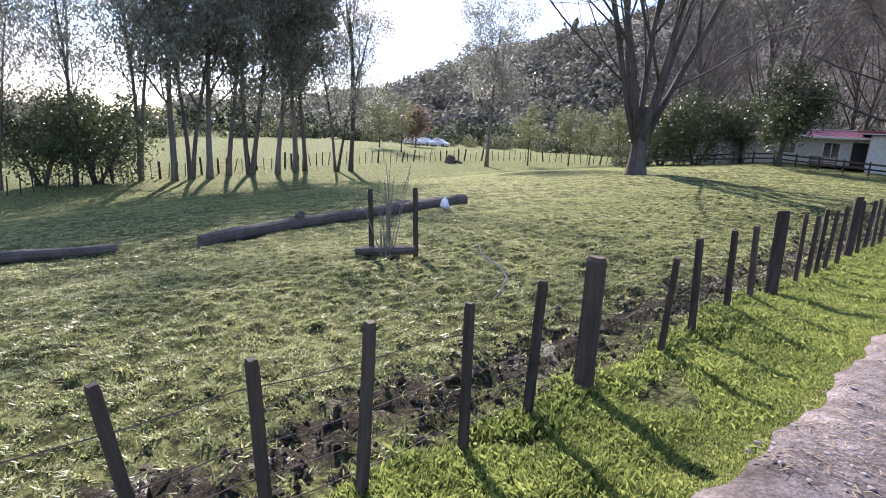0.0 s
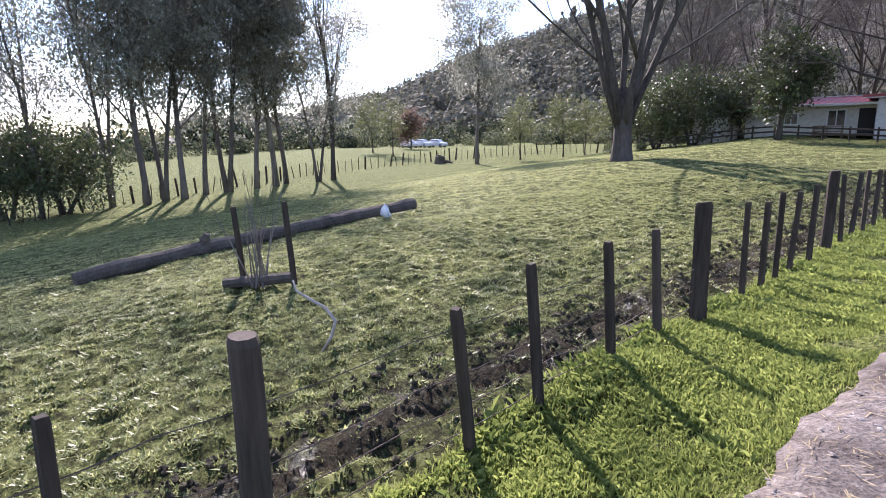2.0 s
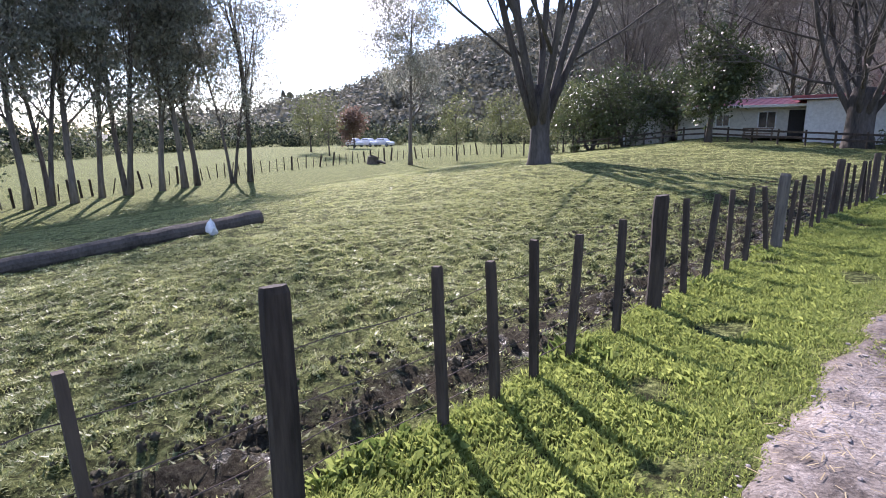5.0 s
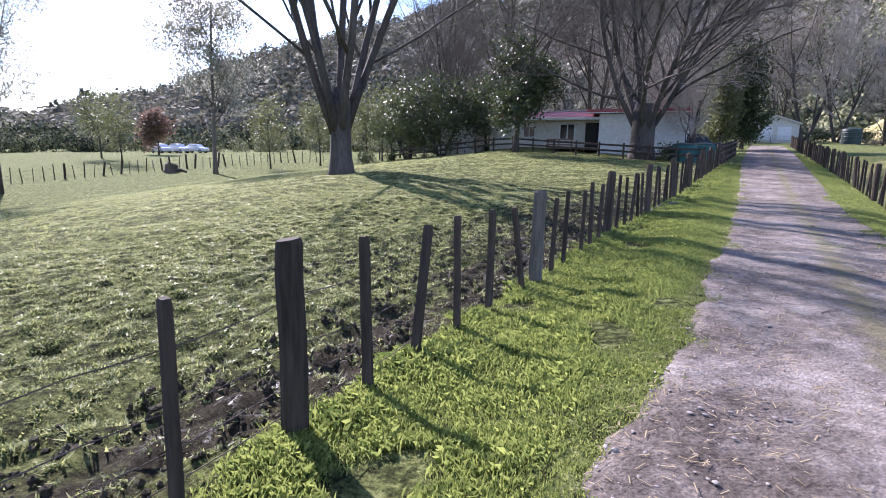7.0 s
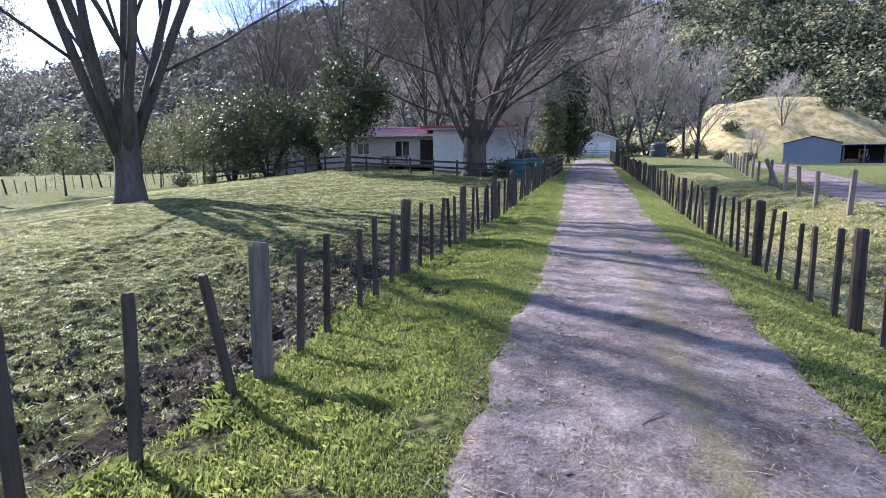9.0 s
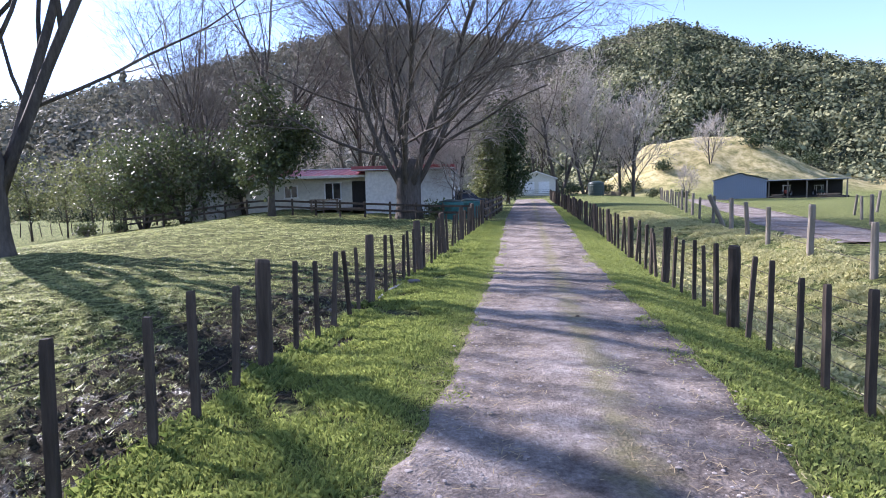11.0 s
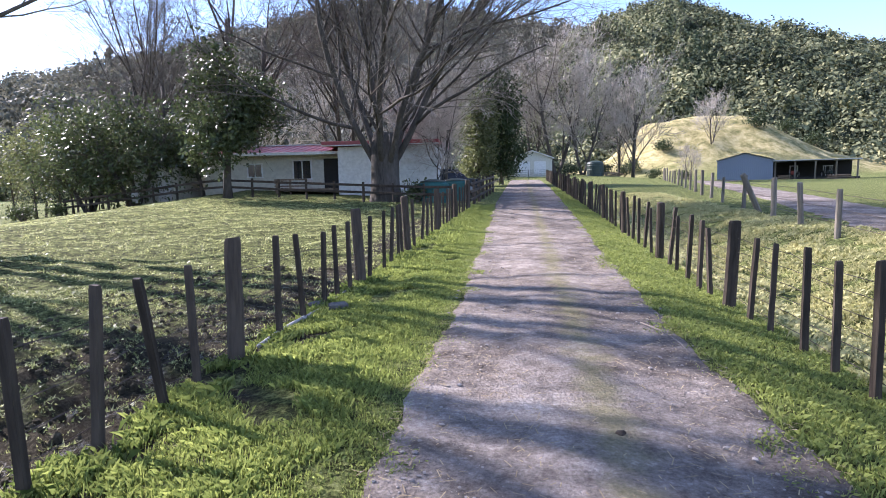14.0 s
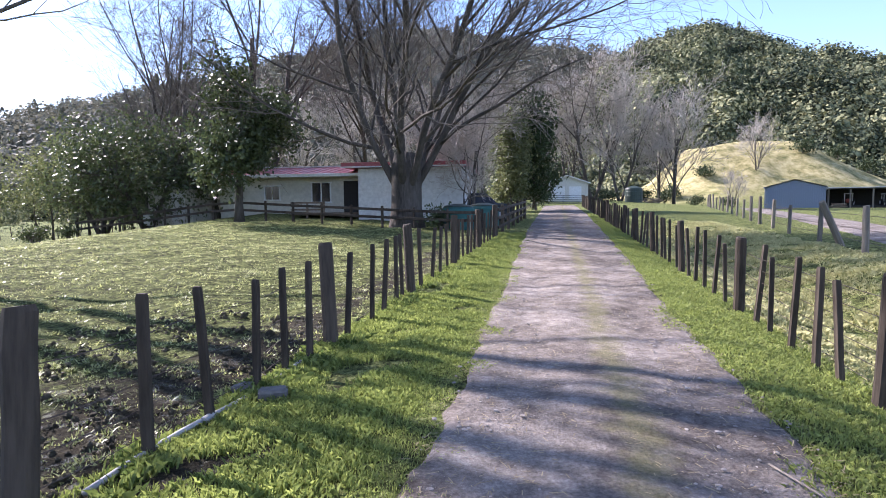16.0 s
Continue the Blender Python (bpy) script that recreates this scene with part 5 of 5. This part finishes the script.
# earth thrown up by hooves along the fence and over the low corner
M_CLOD = canopy_material("soil_clod", (0.06, 0.052, 0.036), (0.23, 0.2, 0.13), 9.0)
clods = Mesher()
q1, kq = patchy(scatter(9000, lambda y: fence_x(y) - 3.6, lambda y: fence_x(y) - 0.15, 15, 29, 1.0), 2.5, -0.1)
q2, kq = patchy(scatter(5200, lambda y: fence_x(y) - 1.6, lambda y: fence_x(y) - 0.2, 0, 15, 1.0), 2.5, -0.05)
for x, y in np.concatenate([q1, q2])[:, :2]:
    r = 0.008 + 0.03 * G.uniform(0, 1) ** 3
    blob(clods, (x, y, float(surface(x, y)) + r * 0.1), r, G, ICO1)
tagged(part("mud_clods", clods, M_CLOD), "dark clods of trodden mud by the fence", "mud", kind="stuff")
p2 = scatter(130000, -38.0, lambda y: np.where(y < 27, -12.6, fence_x(y) - 0.3), -4, 47, 1.0)
p2, k2 = patchy(p2, 4.0, -0.1)
blades("paddock_grass", "short grazed paddock grass farther out", p2, 0.028 + 0.06 * np.clip(k2 + 0.1, 0, 1), M_PAD_BLADE, 5, 5, 0.014, 1.4, 0.05, True)
c1 = scatter(22000, lambda y: -0.12 + 0.046 * y, lambda y: 0.34 + 0.046 * y, 6, 62, 1.2)
c1, kc = patchy(c1, 2.2, 0.0)
blades("crown_grass", "thin grass on the crown of the track", c1, np.full(len(c1), 0.022), M_PAD_BLADE, 6, 4, 0.004, 1.3, 0.04)
# rank tufts round the feet of the posts
f1 = scatter(5000, lambda y: fence_x(y) - 0.16, lambda y: fence_x(y) + 0.28, -2, 34, 1.0)
f1, kf = patchy(f1, 1.5, 0.05)
blades("fence_tufts", "darker rank grass along the foot of the fence", f1, 0.09 + 0.1 * kf, M_BLADE, 7, 7, 0.006, 0.9, 0.05)


# ---- loose things on and beside the track ----
def stones():
    rng = np.random.default_rng(12)
    mb = Mesher()
    for _ in range(11000):
        y = 2 + 40 * rng.uniform() ** 1.3
        a, b = float(road_left(y)), float(road_right(y))
        x = rng.uniform(a, b)
        r = 0.0035 + 0.015 * rng.uniform() ** 5
        o = len(mb.v)
        iv, fc = ICO1
        sc = np.array([rng.uniform(0.7, 1.5), rng.uniform(0.7, 1.5), rng.uniform(0.35, 0.7)]) * r
        z = float(rise(y)) + 0.016
        mb.v.extend((iv * (1 + rng.uniform(-0.2, 0.2, (len(iv), 1))) * sc + np.array((x, y, z))).tolist())
        mb.f.extend([(p + o, q + o, t + o) for p, q, t in fc])
    tagged(part("gravel_stones", mb, M_STONE), "loose pale stones scattered on the track", "gravel", kind="stuff")


stones()


def litter():
    """Straw, twigs and bark dropped on the track and its edges."""
    rng = np.random.default_rng(13)
    n = 11000
    y = 2 + 38 * rng.uniform(0, 1, n) ** 1.2
    u = rng.uniform(0, 1, n)
    x = road_left(y) + (road_right(y) - road_left(y)) * u
    q = rng.uniform(0, 2 * math.pi, n)
    L = rng.uniform(0.02, 0.09, (n, 1))
    d = np.stack([np.cos(q), np.sin(q), rng.uniform(-0.05, 0.15, n)], 1) * L
    w = np.stack([-np.sin(q), np.cos(q), np.zeros(n)], 1) * 0.0028
    p = np.stack([x, y, rise(y) + 0.024], 1)
    tagged(new("straw_litter", quads_mesh("straw_litter", np.stack([p - w, p + w, p + d + w, p + d - w], 1).reshape(-1, 3), M_STRAW)), "dry straw and twigs strewn on the track", "litter", kind="stuff")


litter()


def water_pipe():
    top = thing("water_pipe", "dirty white plastic pipe lying along the fence", "pipe")
    for y0, y1 in ((23.9, 25.0), (25.05, 26.6)):
        P = [(float(fence_x(y)) + 0.02 + 0.03 * math.sin(y * 3), y, gz(float(fence_x(y)), y) + 0.045) for y in np.linspace(y0, y1, 6)]
        part("pipe_length", Mesher().tube(P, [0.021] * 6, 10), M_PLASTIC_DIRTY, top, smooth=True)
    c = Mesher()
    x = float(fence_x(25.02)) + 0.02
    c.tube([(x, 24.96, gz(x, 25) + 0.045), (x, 25.08, gz(x, 25) + 0.045)], [0.03, 0.03], 10)
    part("coupling", c, M_PLASTIC_DIRTY, top)


water_pipe()
for x, y, r, a in ((-1.62, 25.55, 0.12, 0.4), (-1.95, 25.7, 0.11, 1.2)):
    mb = Mesher()
    mb.box((x, y, gz(x, y) + 0.05), (r * 2, r * 1.4, 0.09), a, 0.03)
    tagged(part("concrete_slab", mb, M_CONCRETE), "broken grey concrete slab beside the pipe", "slab")

dung = Mesher()
blob(dung, (1.12, 21.9, 0.02), 0.03, np.random.default_rng(9), ICO2)
tagged(part("earth_clod", dung, M_POST), "dark clod of earth on the track", "clod")


def dropped_twig(pts, r, label):
    mb = Mesher()
    mb.tube(pts, [r * (1 - 0.6 * k / (len(pts) - 1)) for k in range(len(pts))], 6)
    return tagged(part("fallen_twig", mb, M_TWIG, smooth=True), label, "twig")


dropped_twig([(1.9, 24.6, 0.03), (2.0, 24.2, 0.05), (2.06, 23.8, 0.035), (2.05, 23.5, 0.03)], 0.007, "thin dry twig fallen on the gravel")
dropped_twig([(0.4, 15.2, 0.03), (0.52, 15.35, 0.05), (0.6, 15.4, 0.03)], 0.006, "short dry twig fallen on the gravel")


# ---- side track, hedges and bushes ----
def side_track():
    mb = Mesher()
    line = [(9.8, 30), (11.4, 36), (13.9, 45), (16.4, 56), (20, 72), (26, 92), (35, 107), (44, 114)]
    ys = np.linspace(30, 108, 60)
    for y in ys:
        x = float(np.interp(y, [p[1] for p in line], [p[0] for p in line]))
        for k in range(7):
            xx = x - 1.6 + 3.2 * k / 6 + 0.08 * math.sin(y * 2 + k)
            mb.v.append((xx, y, gz(xx, y) + 0.045 - (0.06 if k in (0, 6) else 0)))
    for j in range(len(ys) - 1):
        for k in range(6):
            o = j * 7 + k
            mb.f.append((o, o + 1, o + 8, o + 7))
    tagged(part("road_side", mb, M_ROAD, smooth=True), "pale gravel side track to the shed", "track", kind="structure")


side_track()


def bush(x, y, r, mat, label, seed, squash=0.8, n=900):
    """A low bush: stems under a ragged cloud of leaves."""
    rng = np.random.default_rng(seed)
    top = thing("bush", label, "bush", (x, y, gz(x, y)))
    st = Mesher()
    tips = []
    for k in range(14):
        q = rng.uniform(0, 6.28)
        e = Vector((math.cos(q) * r * rng.uniform(0.2, 0.8), math.sin(q) * r * rng.uniform(0.2, 0.8), r * squash * rng.uniform(0.5, 1.3)))
        st.tube([(0, 0, -0.1), e * 0.5 + Vector((0, 0, 0.1)), e], [0.03, 0.02, 0.008], 4, False)
        tips.append((e, e))
    tagged(part("stem_mass", st, M_TWIG, top), kind="stuff")
    part("foliage", quads_mesh("foliage", leaf_cloud(rng, tips, n, (r * 0.3, r * 0.3, r * 0.24), r * 0.17, 0.0, 1.7), mat), mat, top)


for k, (x, y, r) in enumerate(((-26.5, 48.5, 0.7), (-24.2, 48.4, 0.6), (-3.4, 46.2, 0.8), (-28.5, 51.0, 0.7))):
    bush(x, y, r, M_DARK_LEAF, "low dark bush along the yard rail", 200 + k)
for k, (x, y, r) in enumerate(((10.5, 99, 1.2), (18, 112, 1.5), (22, 117, 1.4), (28, 122, 1.4), (35, 128, 1.3), (2.0, 98, 1.6), (-1, 88, 1.8), (30, 146, 2.2), (38, 152, 2.0), (60, 158, 2.6), (68, 160, 2.4), (76, 163, 2.6))):
    bush(x, y, r, M_CONIFER, "dark scrubby bush at the foot of the hill", 230 + k)


def wheelie(x, y):
    top = thing("water_trough_tank", "dark teal tank covered with netting near the cars", "tank", (x, y, gz(x, y)))
    part("body", Mesher().tube([(0, 0, -0.1), (0, 0, 0.9), (0, 0, 1.0)], [0.75, 0.78, 0.6], 20), M_TEAL, top)
    part("lid", Mesher().tube([(0, 0, 1.0), (0, 0, 1.05), (0, 0, 1.15)], [0.66, 0.64, 0.2], 20), M_TANK, top)


wheelie(-2.7, 46.8)
wheelie(-1.7, 48.6)


def gate_rails():
    """Timber rails that close the yard beside the track."""
    top = thing("yard_rails", "weathered timber rails between yard and track", "fence")
    a, b = (-0.75, 42.4), (0.2, 56.0)
    for k in range(7):
        x, y = a[0] + (b[0] - a[0]) * k / 6, a[1] + (b[1] - a[1]) * k / 6
        stake("post", POSTS[k % 3], top, x, y, (0, 0), k, 1.0)
    for h in (0.35, 0.7, 1.02):
        for k in range(6):
            p0 = Vector((a[0] + (b[0] - a[0]) * k / 6 + 0.1, a[1] + (b[1] - a[1]) * k / 6, 0))
            p1 = Vector((a[0] + (b[0] - a[0]) * (k + 1) / 6 + 0.1, a[1] + (b[1] - a[1]) * (k + 1) / 6, 0))
            p0.z, p1.z = gz(p0.x, p0.y) + h, gz(p1.x, p1.y) + h
            dv = p1 - p0
            part("rail", Mesher().box((0, 0, 0), (dv.length, 0.045, 0.11), m=Matrix.Translation((p0 + p1) / 2) @ dv.to_track_quat("X", "Z").to_matrix().to_4x4()), M_POST, top)


gate_rails()


def barrier(x, y, w):
    top = thing("farm_gate", "dark closed farm gate across the end of the track", "gate", (x, y, gz(x + w / 2, y)))
    for k in range(5):
        part("bar", Mesher().tube([(0, 0, 0.2 + k * 0.22), (w, 0, 0.2 + k * 0.22)], [0.022, 0.022], 6), M_TANK, top)
    for u in (0, 0.5, 1):
        part("upright", Mesher().tube([(w * u, 0, 0.0), (w * u, 0, 1.15)], [0.03, 0.03], 6), M_TANK, top)


barrier(2.0, 84.2, 4.2)

round_tree = copy_at(sap, -72.5, 56.5, 40, 1.3)
tagged(round_tree, "round-headed young tree alone in the far field")
stump = Mesher()
stump.tube([(0, 0, -0.2), (0, 0, 0.3), (0.05, 0, 0.75), (0.05, 0.02, 0.8)], [0.75, 0.6, 0.55, 0.4], 11)
st = thing("tree_stump", "dark weathered stump in the far corner of the paddock", "stump", (-46.5, 46.0, gz(-46.5, 46.0)))
part("stump_body", stump, M_LOG, st)
root = Mesher()
root.tube([(0.3, 0, 0.1), (0.9, 0.3, 0.25), (1.5, 0.4, 0.1)], [0.2, 0.16, 0.1], 8)
part("root", root, M_LOG, st)
russet = make_tree("russet_tree", "leafy tree with russet winter foliage in the valley", 111, (4.5, 0.12), SAP, M_BARK, M_TWIG, M_RUSSET_LEAF, 2600, (0.5, 0.5, 0.4), 0.35, 0.2, 1.6)
set_at(russet, -77.7, 68.9, 0, 1.2)

for x, y, lean in ((9.2, 38.6, -28),):
    brace = thing("fence_brace", "pale pole leaning as a brace on the track fence", "pole")
    stake("pole", SLIM_PALE[0], brace, x, y, (0, lean), 0.3, 1.25)


def timber_pile(x, y, rz, seed):
    rng = random.Random(seed)
    top = thing("timber_pile", "heap of old planks and poles before the shed", "timber", (x, y, gz(x, y)), rz)
    for k in range(11):
        L = rng.uniform(1.6, 3.0)
        m = pose(rng.uniform(-0.5, 0.5), rng.uniform(-0.3, 0.3), 0.08 + 0.075 * k * 0.7, 0, rng.uniform(-4, 4), rng.uniform(-16, 16))
        part("plank", Mesher().box((0, 0, 0), (L, rng.uniform(0.12, 0.22), 0.06), m=m), M_TIMBER if k % 3 else M_PALE_POST, top)


timber_pile(42.6, 107.0, 20, 1)
timber_pile(48.5, 104.0, -30, 2)
timber_pile(16.6, 100.0, 10, 3)
